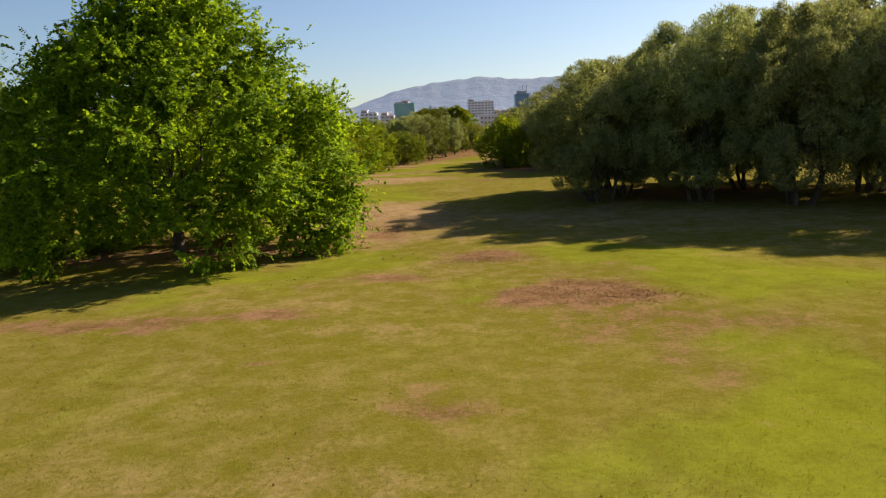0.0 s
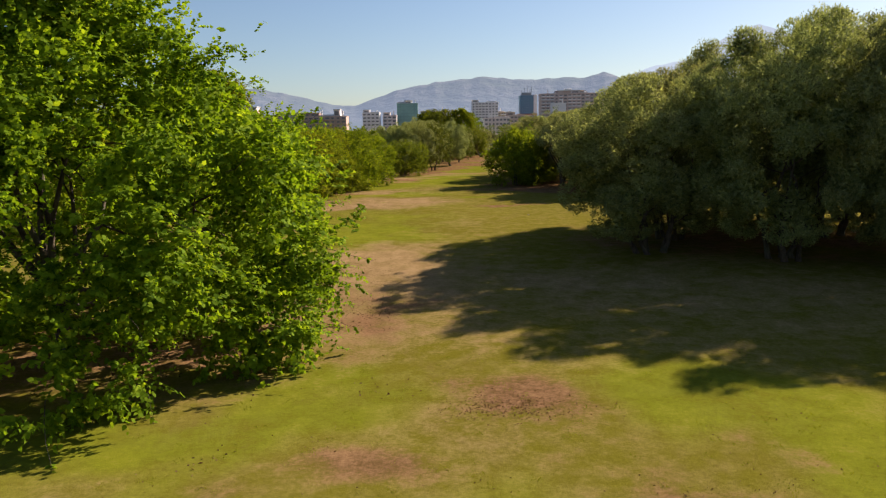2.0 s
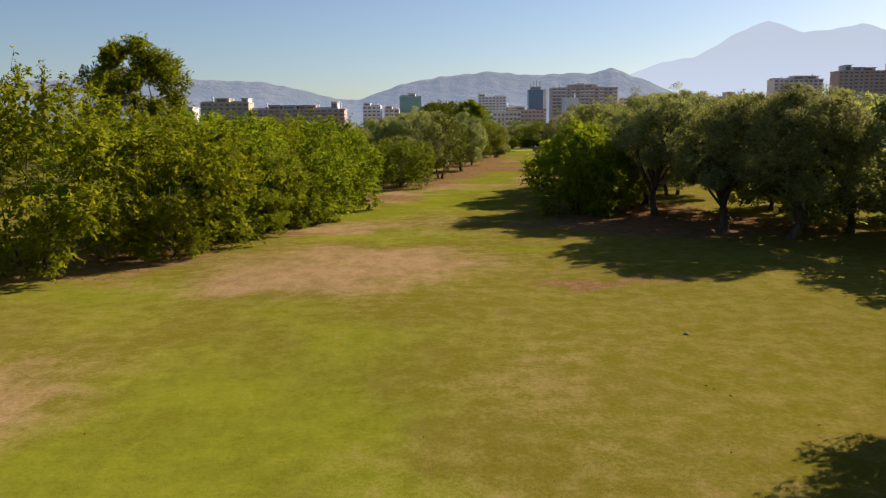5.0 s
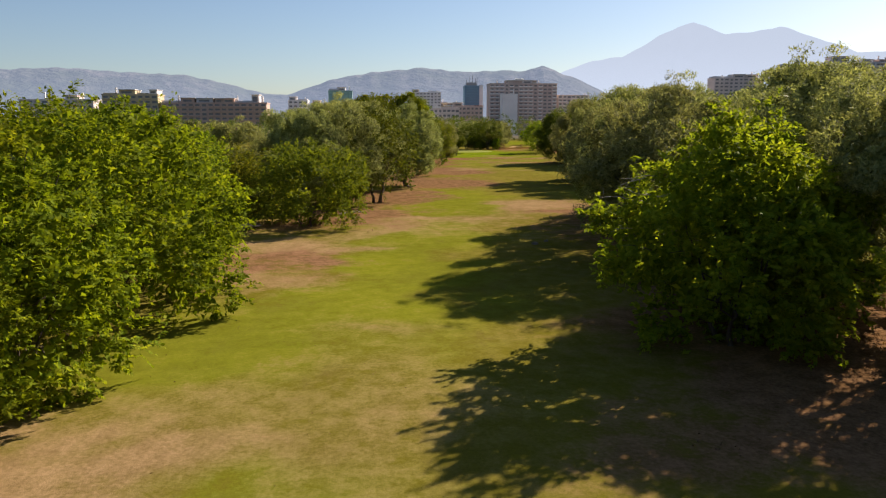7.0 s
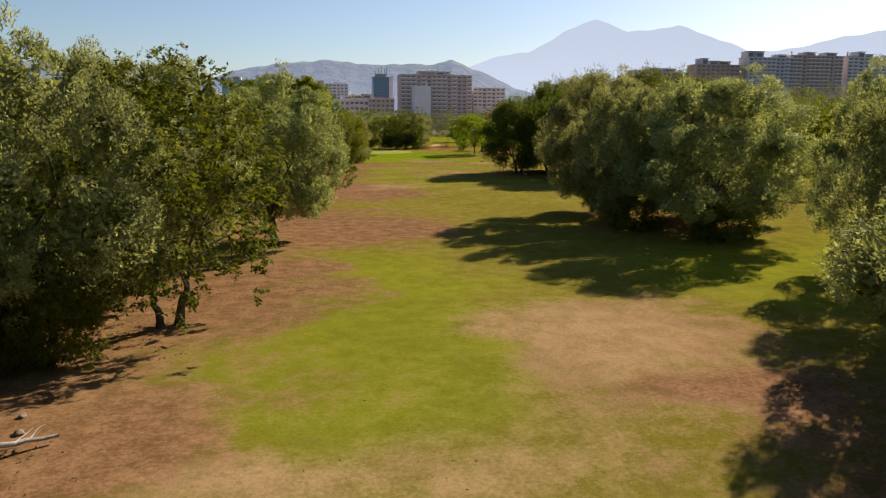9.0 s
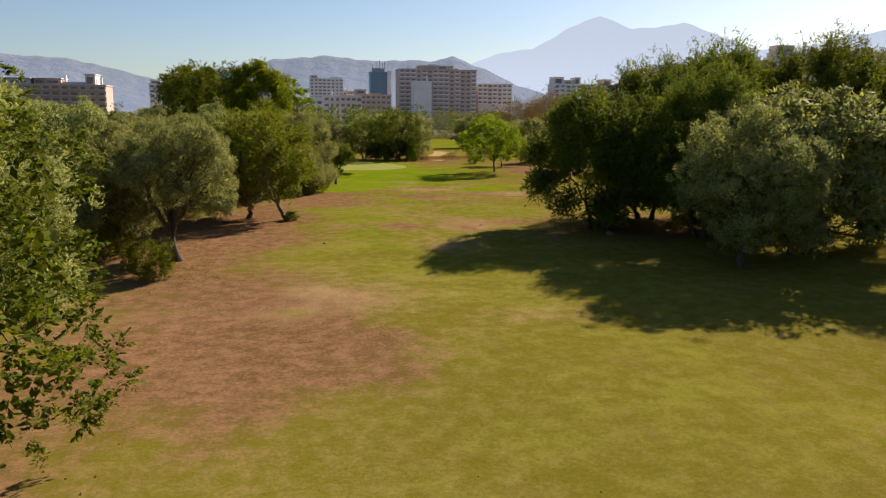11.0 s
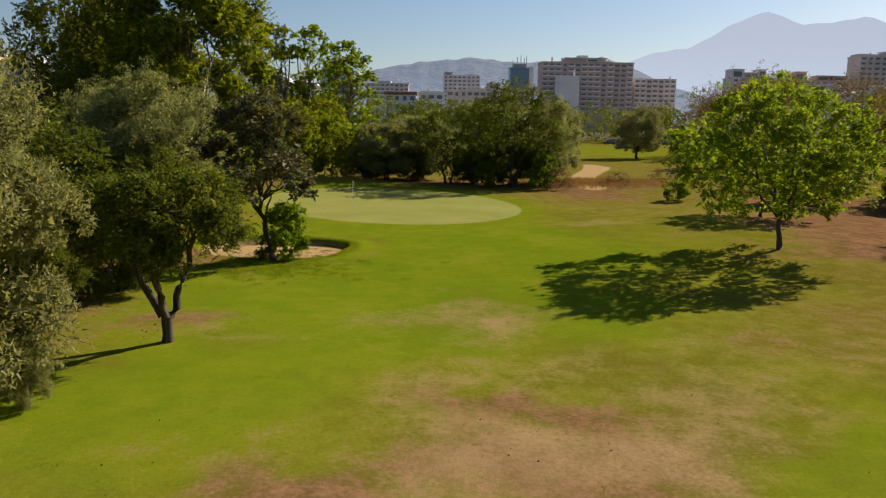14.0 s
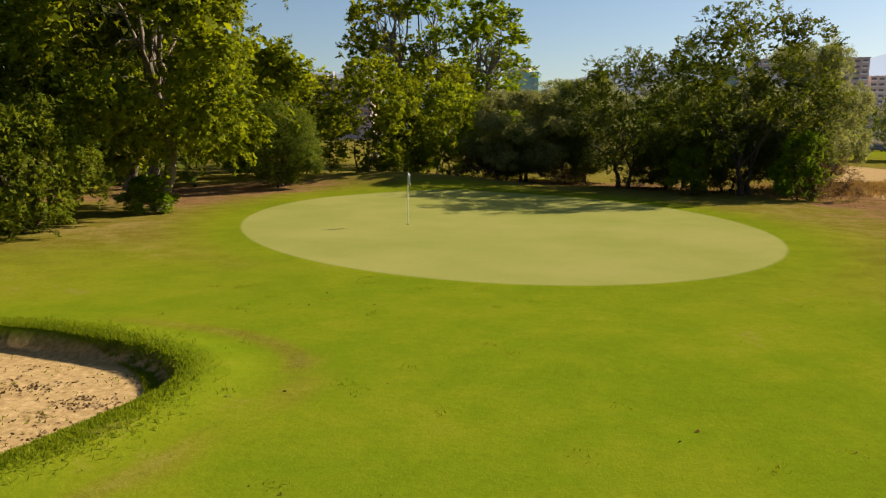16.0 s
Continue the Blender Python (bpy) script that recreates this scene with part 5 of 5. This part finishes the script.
def building(x0, x1, y, top, tone, label, floors, cols, low=0, balcony=0.0, deep=16.0, roof="flat", turn=0.0, pane=(0.62, 0.5), seed=0, rail="SLAB", glass=None):
    """A block of flats: walls, set-back roof storeys, and every window and balcony of its front."""
    rng = random.Random(seed + int(x0))
    wide = x1 - x0
    b = thing("apartment_building", pose((x0 + x1) / 2, y, 0, 0, 0, turn), label, "building", "city buildings")
    storey = top / floors
    full = top - (storey if roof == "stepped" else 0)
    part("wall", box_mesh("wall", -wide / 2, wide / 2, 0, deep, 0, full, bevel=0.15), WALLS[tone], b)
    if roof == "tiled":
        part("roof", box_mesh("roof", -wide / 2 - 0.6, wide / 2 + 0.6, -0.6, deep + 0.6, full, full + 1.4, bevel=0.5), WALLS["rust"], b)
    else:
        part("roof", box_mesh("roof", -wide / 2 - 0.4, wide / 2 + 0.4, -0.4, deep + 0.4, full, full + 0.7, bevel=0.1), WALLS[tone], b)
        x = -wide / 2 + 0.5
        while x < wide / 2 - 4:
            w = min(rng.uniform(4, 13), wide / 2 - 0.5 - x)
            h = rng.choice((0, 1.4, 2.8, 3.0, 5.2)) if roof == "stepped" else rng.choice((0, 0, 0.8, 1.8, 2.8))
            if h:
                front = rng.uniform(0.8, 4.5)
                part("roof_house", box_mesh("roof_house", x, x + w, front, deep - 2, full + 0.7, full + 0.7 + h, bevel=0.1), WALLS[rng.choice((tone, "grey"))], b)
                if h > 2.5:
                    part("terrace_roof", box_mesh("terrace_roof", x - 0.6, x + w + 0.6, front - 1.6, deep - 1.5, full + 0.7 + h, full + 1.0 + h), SLAB, b)
                    part("window", box_mesh("window", x + w * 0.15, x + w * 0.8, front - 0.12, front + 0.2, full + 1.3, full + h * 0.9), GLASS, b)
            x += w + rng.uniform(0, 2.5)
        for _ in range(max(1, int(wide / 18))):
            cx = rng.uniform(-wide / 2 + 2, wide / 2 - 2)
            part("chimney", box_mesh("chimney", cx - 0.5, cx + 0.5, 7, 8, full, full + rng.uniform(3.0, 6.4)), SLAB, b)
    step_x, step_z = wide / cols, storey
    shapes = []
    for k in range(3):
        w = pane[0] * (1, 0.72, 1.12)[k]
        m = box_mesh("window", -step_x * w / 2, step_x * w / 2, -0.10, 0.3, 0, step_z * pane[1])
        m.materials.append(glass or GLASS)
        shapes.append(m)
    ledge = box_mesh("balcony", -step_x * 0.46, step_x * 0.46, -balcony, 0.1, -step_z * 0.05, step_z * 0.20) if balcony else None
    if ledge:
        ledge.materials.append({"SLAB": SLAB, "TONE": WALLS[tone], "DARK": WALLS["dark"]}[rail])
    kinds = [rng.choice((0, 0, 1, 2)) for _ in range(cols)]
    open_air = [rng.random() < 0.72 for _ in range(cols)]
    for k in range(low, int(full / storey + 0.01)):
        for c in range(cols):
            at = Vector((-wide / 2 + (c + 0.5) * step_x, 0, k * step_z + step_z * 0.34))
            w = part("window", shapes[kinds[c]], None, b)
            w.location = at
            if ledge and open_air[c]:
                s = part("balcony", ledge, None, b)
                s.location = at - Vector((0, 0, step_z * 0.12))
    return b


hotel = building(111, 179.5, 840, 50.5, "brown", "long brown hotel block with rows of pale balconies", 14, 14, 4, 1.2, 22, pane=(0.56, 0.42))
part("roof_house", box_mesh("roof_house", -16, 14, 3, 18, 51.2, 54.0, bevel=0.2), WALLS["brown"], hotel)
part("terrace_roof", box_mesh("terrace_roof", -17, 15, 1.5, 19, 54.0, 54.4), SLAB, hotel)
part("roof_dome", box_mesh("roof_dome", -7, 1, 5, 12, 54.4, 56.4, bevel=0.7), SLAB, hotel)
building(119.8, 134.5, 815, 39, "white", "blank pale concrete slab in front of the hotel", 12, 1, 12)
tower = building(104.6, 122.6, 1000, 57, "blue", "dark blue glass office tower with rooftop aerials", 18, 6, 8, 0, 18, pane=(0.82, 0.62), glass=GLASS_BLUE)
# White box stands in for sunlight on the tower's right face.
part("lift_shaft", box_mesh("lift_shaft", 9.05, 13.5, 1.5, 16, 0, 58.5, bevel=0.1), WALLS["white"], tower, "tower's sunlit right side, put in as a white box")
part("roof_house", box_mesh("roof_house", -6, 6, 4, 13, 57.7, 61.5, bevel=0.1), METAL, tower)
for dx, h in ((-6, 5), (-2, 8), (1.5, 10), (5, 7), (7, 9)):
    part("aerial", box_mesh("aerial", dx - 0.25, dx + 0.25, 7, 7.5, 57.9, 60 + h), METAL, tower)
building(100, 125, 985, 32, "pink", "low pink block with a red tiled roof", 9, 8, 5, 0.8, 14, "tiled")
building(40.7, 75.7, 1000, 49, "white", "white block of flats with dark recessed windows", 14, 8, 7, 1.0)
building(76, 99, 1010, 36, "mustard", "ochre block of flats among trees", 11, 6, 6, 0.8)
building(183.5, 215.5, 850, 39.6, "pink", "pinkish block of flats beside the hotel", 11, 7, 6, 0.9)
building(226, 250, 770, 40, "white", "white terraced block of flats with stepped balconies", 12, 5, 7, 2.0, roof="stepped")
building(250, 309, 772, 39, "purple", "low brownish row of flats with roof terraces", 12, 13, 8, 0.8, roof="stepped", rail="TONE")
building(321, 369, 790, 57, "pink", "tall pinkish-grey block of flats", 17, 10, 9, 1.0, roof="stepped", rail="TONE")
building(373, 422, 770, 63, "purple", "dark purplish tower block with rows of balconies", 19, 10, 10, 1.2, roof="stepped", rail="TONE")
building(423, 470, 765, 70, "grey", "terraced grey block of flats with deep balconies", 21, 10, 12, 1.9, roof="stepped")
building(471, 526, 768, 73, "purple", "terraced brownish-grey block of flats with deep balconies", 22, 11, 12, 1.9, roof="stepped")
building(537, 610, 775, 73, "grey", "grey terraced block of flats", 22, 12, 13, 1.4, roof="stepped")
building(-151, -79, 628, 27.5, "purple", "long brown block of flats with planted balconies and roof terraces", 9, 16, 3, 1.5, 16, "stepped", rail="TONE")
building(-189, -152, 626, 30, "mustard", "ochre block of flats with wide balconies", 9, 8, 3, 1.3, rail="TONE")
building(-80, -63, 765, 31, "white", "narrow white block of flats with balconies", 9, 4, 5, 0.9)
building(-60, -46, 772, 28, "pink", "small cream block of flats", 8, 3, 4, 0.8)
building(-47, -25, 800, 41, "green", "green glass office block", 12, 6, 7, 0, pane=(0.8, 0.6), glass=GLASS_GREEN)
building(9, 22, 600, 17.5, "white", "small white house with a shallow roof", 5, 4, 2, 0, 12, "tiled")
building(23, 34, 612, 18.5, "white", "small white house with dark windows", 5, 3, 2, 0.8, 12)
building(36, 58, 640, 21, "pink", "low cream block of flats with small balconies", 6, 7, 2, 0.8, rail="TONE")
building(60, 84, 700, 24, "brown", "low reddish block of flats behind trees", 7, 7, 3, 0.7, rail="TONE")
building(182, 222, 690, 22, "pink", "low pinkish row of flats with roof terraces", 7, 10, 3, 0.8, roof="stepped", rail="TONE")
building(266, 322, 745, 30, "white", "pale row of flats with roof terraces", 9, 13, 5, 0.8, roof="stepped")
building(-25, 10, 900, 36, "pink", "pinkish block of flats among trees", 11, 9, 6, 0.8)
building(-250, -200, 640, 27, "pink", "pinkish block of flats behind trees", 8, 10, 3, 1.0)


# ---- cars on the far lawn ----
CAR_PAINTS = [plain_material("grey_car_paint", (0.16, 0.17, 0.19), (0.20, 0.21, 0.23), 1.0, 0.3, 0.5, 0.3, 0.0), plain_material("blue_grey_car_paint", (0.12, 0.17, 0.22), (0.15, 0.20, 0.26), 1.0, 0.3, 0.5, 0.3, 0.0),
              plain_material("dark_car_paint", (0.07, 0.075, 0.085), (0.09, 0.095, 0.105), 1.0, 0.3, 0.5, 0.3, 0.0)]
TYRE = plain_material("tyre_rubber", (0.015, 0.015, 0.016), (0.03, 0.03, 0.03), 3.0, 0.85)


def car(x, y, turn, paint, label):
    c = thing("parked_car", pose(x, y, ground_height(x, y), 0, 0, turn), label, "car", "parked cars")
    bm = bmesh.new()
    box(bm, -2.15, 2.15, -0.88, 0.88, 0.28, 0.88, bevel=0.16)
    part("body", bm, paint, c)
    bm = bmesh.new()
    made = box(bm, -1.55, 1.25, -0.80, 0.80, 0.86, 1.46)
    for v in made:
        if v.co.z > 1.2:
            v.co.x = v.co.x * 0.70 - 0.05
            v.co.y *= 0.82
    bmesh.ops.bevel(bm, geom=bm.edges[:], offset=0.08, segments=2, affect="EDGES")
    part("cabin", bm, GLASS, c)
    part("roof_panel", box_mesh("roof_panel", -1.0, 0.75, -0.62, 0.62, 1.45, 1.50, bevel=0.02), paint, c)
    for wx in (-1.35, 1.35):
        for wy in (-0.82, 0.82):
            bm = bmesh.new()
            bmesh.ops.create_cone(bm, cap_ends=True, segments=18, radius1=0.32, radius2=0.32, depth=0.2, matrix=pose(wx, wy, 0.32, 90))
            wheel = part("wheel", bm, TYRE, c)
            bm = bmesh.new()
            bmesh.ops.create_cone(bm, cap_ends=True, segments=14, radius1=0.19, radius2=0.17, depth=0.03, matrix=pose(wx, wy * 1.125, 0.32, 90))
            part("rim", bm, METAL, wheel)


car(81, 484, 8, CAR_PAINTS[0], "grey car parked on the far lawn")
car(85.5, 517, 5, CAR_PAINTS[2], "dark car parked on the far lawn under trees")
car(107, 526, -4, CAR_PAINTS[1], "blue-grey car parked on the far lawn")
car(90, 533, 4, CAR_PAINTS[1], "blue-grey car parked beside another on the lawn")


# ---- the flag on the green ----
def flagstick(x, y):
    z = ground_height(x, y)
    f = thing("golf_flag", (x, y, z), "white flag on a thin pole in the putting green", "flag")
    bm = bmesh.new()
    bmesh.ops.create_cone(bm, cap_ends=True, segments=10, radius1=0.018, radius2=0.013, depth=2.2, matrix=pose(0, 0, 1.05))
    part("pole", bm, plain_material("white_pole", (0.62, 0.62, 0.58), (0.75, 0.75, 0.72), 3.0, 0.4), f)
    n, m = 9, 7
    u, v = np.meshgrid(np.linspace(0, 1, n), np.linspace(0, 1, m))
    x1, z1 = 0.22 * u * (0.45 + 0.2 * v), 2.10 - 0.42 * v - 0.10 * u
    y1 = -0.06 * np.sin(u * 7 + v * 2) - 0.04 * u
    verts = np.stack([x1, y1, z1], -1).reshape(-1, 3)
    i, j = np.meshgrid(np.arange(m - 1), np.arange(n - 1), indexing="ij")
    a = (i * n + j).ravel()
    mesh = quick_mesh("cloth", verts, np.stack([a, a + 1, a + n + 1, a + n], 1), True)
    ob = part("cloth", mesh, plain_material("flag_cloth", (0.58, 0.60, 0.66), (0.72, 0.74, 0.78), 4.0, 0.8), f)
    thick = ob.modifiers.new("thickness", "SOLIDIFY")
    thick.thickness = 0.006
    # A flat black disc is laid down for the darkness inside the hole.
    bm = bmesh.new()
    bmesh.ops.create_cone(bm, cap_ends=True, segments=20, radius1=0.06, radius2=0.06, depth=0.012, matrix=pose(0, 0, 0.004))
    part("dark_hole_disc", bm, TYRE, f)


flagstick(21.7, 343.2)


# ---- dead boughs, stones, heaps, saplings ----
def dead_boughs(tree, seed):
    rng = np.random.default_rng(seed)
    inv = tree.matrix_world.inverted()
    for k in range(5):
        a = np.array([8.3 + rng.uniform(-0.3, 0.3), 125.6 + rng.uniform(-0.5, 0.5), 4.4 + 0.42 * k])
        b = a + [rng.uniform(-2.6, -1.7), rng.uniform(-0.9, 0.6), rng.uniform(-0.1, 0.7)]
        line = bend(a, b, rng, 0.05, 0.09, 7)
        bits = [tube(line, 0.032 * (1 - 0.8 * np.linspace(0, 1, 7)), 5)]
        for _ in range(4):
            s = line[rng.integers(2, 6)]
            bits.append(tube(bend(s, s + rng.normal(0, 0.35, 3) + [-0.5, -0.1, 0.2], rng, 0.03, 0.1, 4), 0.013 * np.array([1, 0.7, 0.45, 0.15]), 4))
        v, f = join(bits)
        v = np.array([inv @ Vector(p) for p in v])
        part("dead_branch", quick_mesh("dead_branch", v, f, True), BARK_DEAD, tree, "bleached leafless bough")


bpy.context.view_layer.update()
dead_boughs(fig, 5)

STONE = plain_material("pale_limestone", (0.15, 0.115, 0.085), (0.25, 0.20, 0.155), 3.0, 0.9, 0.2, 0.0, 0.6)
HEAP = plain_material("grey_sand_mound", (0.13, 0.095, 0.068), (0.22, 0.17, 0.125), 1.2, 0.95, 0.1, 0.0, 0.7)


def stone(x, y, size, seed, mat=STONE, label="pale weathered stone lying in the grass", name="stone", flat=0.6):
    rng = np.random.default_rng(seed)
    bm = bmesh.new()
    bmesh.ops.create_icosphere(bm, subdivisions=3, radius=size)
    off = Vector(rng.uniform(0, 50, 3))
    for v in bm.verts:
        v.co *= 1 + 0.45 * noise.noise(v.co / size * 1.1 + off) + 0.12 * noise.noise(v.co / size * 4 + off)
        v.co.z *= flat
    for f in bm.faces:
        f.smooth = True
    mesh = bpy.data.meshes.new(name)
    bm.to_mesh(mesh)
    bm.free()
    mesh.materials.append(mat)
    ob = new(name, mesh)
    ob.location = (x, y, ground_height(x, y) + size * flat * 0.35)
    return tagged(ob, label, name.replace("_", " "), "stones" if name == "stone" else "")


for k, (x, y, s) in enumerate(((8.5, 149.0, 0.22), (9.6, 150.4, 0.16), (14.6, 145.0, 0.30), (12.8, 147.5, 0.2), (7.6, 84.6, 0.10), (-5.6, 168.2, 0.18), (-4.9, 168.9, 0.14), (-6.4, 167.5, 0.2),
                               (15.6, 257.0, 0.12), (38.6, 257.4, 0.35), (-5.2, 170.1, 0.12), (29.5, 264.0, 0.1), (26.6, 282.0, 0.1))):
    stone(x, y, s, 100 + k)
stone(-15.4, 157.4, 1.8, 140, HEAP, "low mound of grey sand under the trees", "earth_mound", 0.15)
stone(-13.2, 158.2, 1.5, 141, HEAP, "small mound of grey sand under the trees", "earth_mound", 0.15)

def fallen_bough(x, y, turn, seed):
    rng = np.random.default_rng(seed)
    log = thing("fallen_branch", pose(x, y, ground_height(x, y) + 0.07, 0, 0, turn), "pale dead bough lying on the bare soil", "branch")
    line = bend((-1.3, 0, 0.02), (1.3, 0.1, 0.10), rng, 0.0, 0.06, 9)
    v, f = tube(line, 0.11 * (1 - 0.55 * np.linspace(0, 1, 9)), 8)
    part("bough", quick_mesh("bough", v, f, True), BARK_DEAD, log)
    for k in (3, 5, 6):
        way = np.array([0.5, rng.choice((-0.5, 0.5)), rng.uniform(0.05, 0.22)])
        v, f = tube(bend(line[k], line[k] + way, rng, 0.03, 0.1, 5), 0.035 * np.array([1, 0.8, 0.6, 0.4, 0.15]), 5)
        part("twig", quick_mesh("twig", v, f, True), BARK_DEAD, log)


fallen_bough(-4.9, 167.6, 25, 61)

sapling = grow("sapling", base(18.3, 300.7), "thin young tree with sparse pale leaves", "tree", LEAF_OLIVE, BARK_PALE, 87, 2.6, 0.75, 0.9, 34, 30, 0.10, 0.4, trunks=1, girth=0.035, fork=0.3, inner=0, puff=0.25, limbs=5)
again(sapling, 5.3, 251.2, 0.7, 0.6, 100)
oleander = again(shrub, 69.5, 344, 1.25, 1.9, 40, label="oleander bush covered in white flowers")
rng = np.random.default_rng(9)
p = crown_points(rng, 420, 1.15, 0.3, 2.75, 12)[0]
v, f = leaves(p, rng.normal(0, 1, p.shape), p - [0, 0, 1.0], np.full(len(p), 0.10), np.full(len(p), 0.09))
part("flowers", quick_mesh("flowers", v, f), PETALS, oleander, "white flower heads")


# ---- grass blades and litter ----
def scatter(name, seed, n, place, leaf, length, width, label, upright=1.0, category="grass"):
    rng = np.random.default_rng(seed)
    xy = place(rng, n)
    z = relief(xy[:, 0], xy[:, 1])
    c = np.column_stack([xy, z + length * 0.35 * upright])
    axes = rng.normal(0, 0.55, (len(xy), 3)) + [0, 0, upright]
    ln = length * rng.uniform(0.6, 1.4, len(xy))
    v, f = leaves(c, axes, rng.normal(0, 1, (len(xy), 3)), ln, ln * width)
    mesh = quick_mesh(name, v, f)
    mesh.materials.append(leaf)
    return tagged(new(name, mesh), label, category, kind="stuff")


def round_bunker(rng, n):
    a, r = rng.uniform(-1.2, 2.9, n), np.abs(rng.normal(0, 0.09, n)) + 0.985
    c, s = math.cos(radians(8)), math.sin(radians(8))
    u, v = 4.6 * r * np.cos(a), 3.5 * r * np.sin(a)
    return np.stack([18.9 + u * c - v * s, 322.6 + u * s + v * c], 1)


def in_sand(rng, n):
    """Clustered spots inside the bunker, thickest at its near end."""
    seeds = np.stack([rng.normal(21.3, 1.3, 60), rng.normal(322.6, 1.9, 60)], 1)
    xy = seeds[rng.integers(0, 60, n * 3)] + rng.normal(0, 0.16, (n * 3, 2))
    return xy[bunker_reach(xy[:, 0], xy[:, 1]) < 0.9][:n]


def tufted(rng, n, spots, spread):
    k = rng.integers(0, len(spots), n)
    return np.asarray(spots)[k] + rng.normal(0, spread, (n, 2))


scatter("bunker_lip_grass", 1, 26000, round_bunker, BLADES, 0.085, 0.15, "long unmown grass on the bunker lip")
scatter("rough_grass_before_bunker", 11, 26000, lambda r, n: tufted(r, n, np.stack([r.normal(19.5, 2.6, 420), r.normal(318.0, 1.5, 420)], 1), 0.16), BLADES, 0.085, 0.2, "coarse tufted grass in front of the bunker")
scatter("bunker_weeds", 12, 900, lambda r, n: in_sand(r, n), LEAF_DRY, 0.07, 0.5, "dead weeds and twigs lying in the sand", 0.25, "litter")
scatter("bunker_sprouts", 13, 500, lambda r, n: in_sand(r, n), BLADES, 0.06, 0.3, "small green weeds sprouting in the sand", 0.6)
spot_rng = np.random.default_rng(4)
spots = np.concatenate([np.stack([spot_rng.uniform(-16, 16, 900), spot_rng.uniform(6, 40, 900)], 1), np.stack([spot_rng.uniform(12, 46, 260), spot_rng.uniform(296, 334, 260)], 1)])
spots = spots[(bunker_reach(spots[:, 0], spots[:, 1]) > 1.05) & (green_reach(spots[:, 0], spots[:, 1]) > 1.05)]
scatter("near_turf_blades", 7, 70000, lambda r, n: np.stack([r.uniform(-13, 13, n), 8 + 16 * r.uniform(0, 1, n) ** 1.5], 1), BLADES, 0.045, 0.2, "short coarse grass blades at the start of the fairway")
scatter("grass_tufts", 2, 20000, lambda r, n: tufted(r, n, spots, 0.11), BLADES, 0.05, 0.22, "small tufts of coarse grass in the turf")
litter = np.concatenate([spots[::3], np.stack([spot_rng.uniform(-14, 12, 260), spot_rng.uniform(40, 190, 260)], 1), np.stack([spot_rng.uniform(6, 40, 260), spot_rng.uniform(190, 300, 260)], 1)])
clods = np.concatenate([np.stack([spot_rng.normal(cx, rx * 0.5, 260), spot_rng.normal(cy, ry * 0.5, 260)], 1) for cx, cy, rx, ry in ((4.3, 26.4, 2.6, 2.4), (6.0, 25.4, 2.0, 1.2), (1.0, 34.0, 1.8, 1.2), (-4.0, 47.0, 2.4, 3.5), (-5.2, 54.0, 2.6, 7.0))])
scatter("soil_clods", 14, 4200, lambda r, n: tufted(r, n, clods, 0.14), LEAF_DRY, 0.045, 0.75, "dark clods and dead tufts on the bare soil", 0.35, "litter")
litter = litter[bunker_reach(litter[:, 0], litter[:, 1]) > 1.02]
scatter("dead_leaf_litter", 3, 2600, lambda r, n: tufted(r, n, litter, 0.5), LEAF_DRY, 0.06, 0.6, "scattered dead leaves and clods on the turf", 0.25, "litter")
belt = np.concatenate([np.stack([spot_rng.normal(cx, rx * 0.6, 60), spot_rng.normal(cy, ry * 0.6, 60)], 1) for cx, cy, rx, ry in SHADED_SOIL])
scatter("leaf_litter_under_trees", 5, 14000, lambda r, n: tufted(r, n, belt, 0.5), LEAF_DRY, 0.10, 0.55, "brown leaf litter on the soil beneath the trees", 0.2, "litter")
scatter("dry_grass_bank", 6, 14000, lambda r, n: np.stack([r.normal(48.5, 4.5, n), r.normal(367.5, 3.0, n)], 1), LEAF_STRAW, 0.34, 0.14, "parched tall grass on the sandy bank")
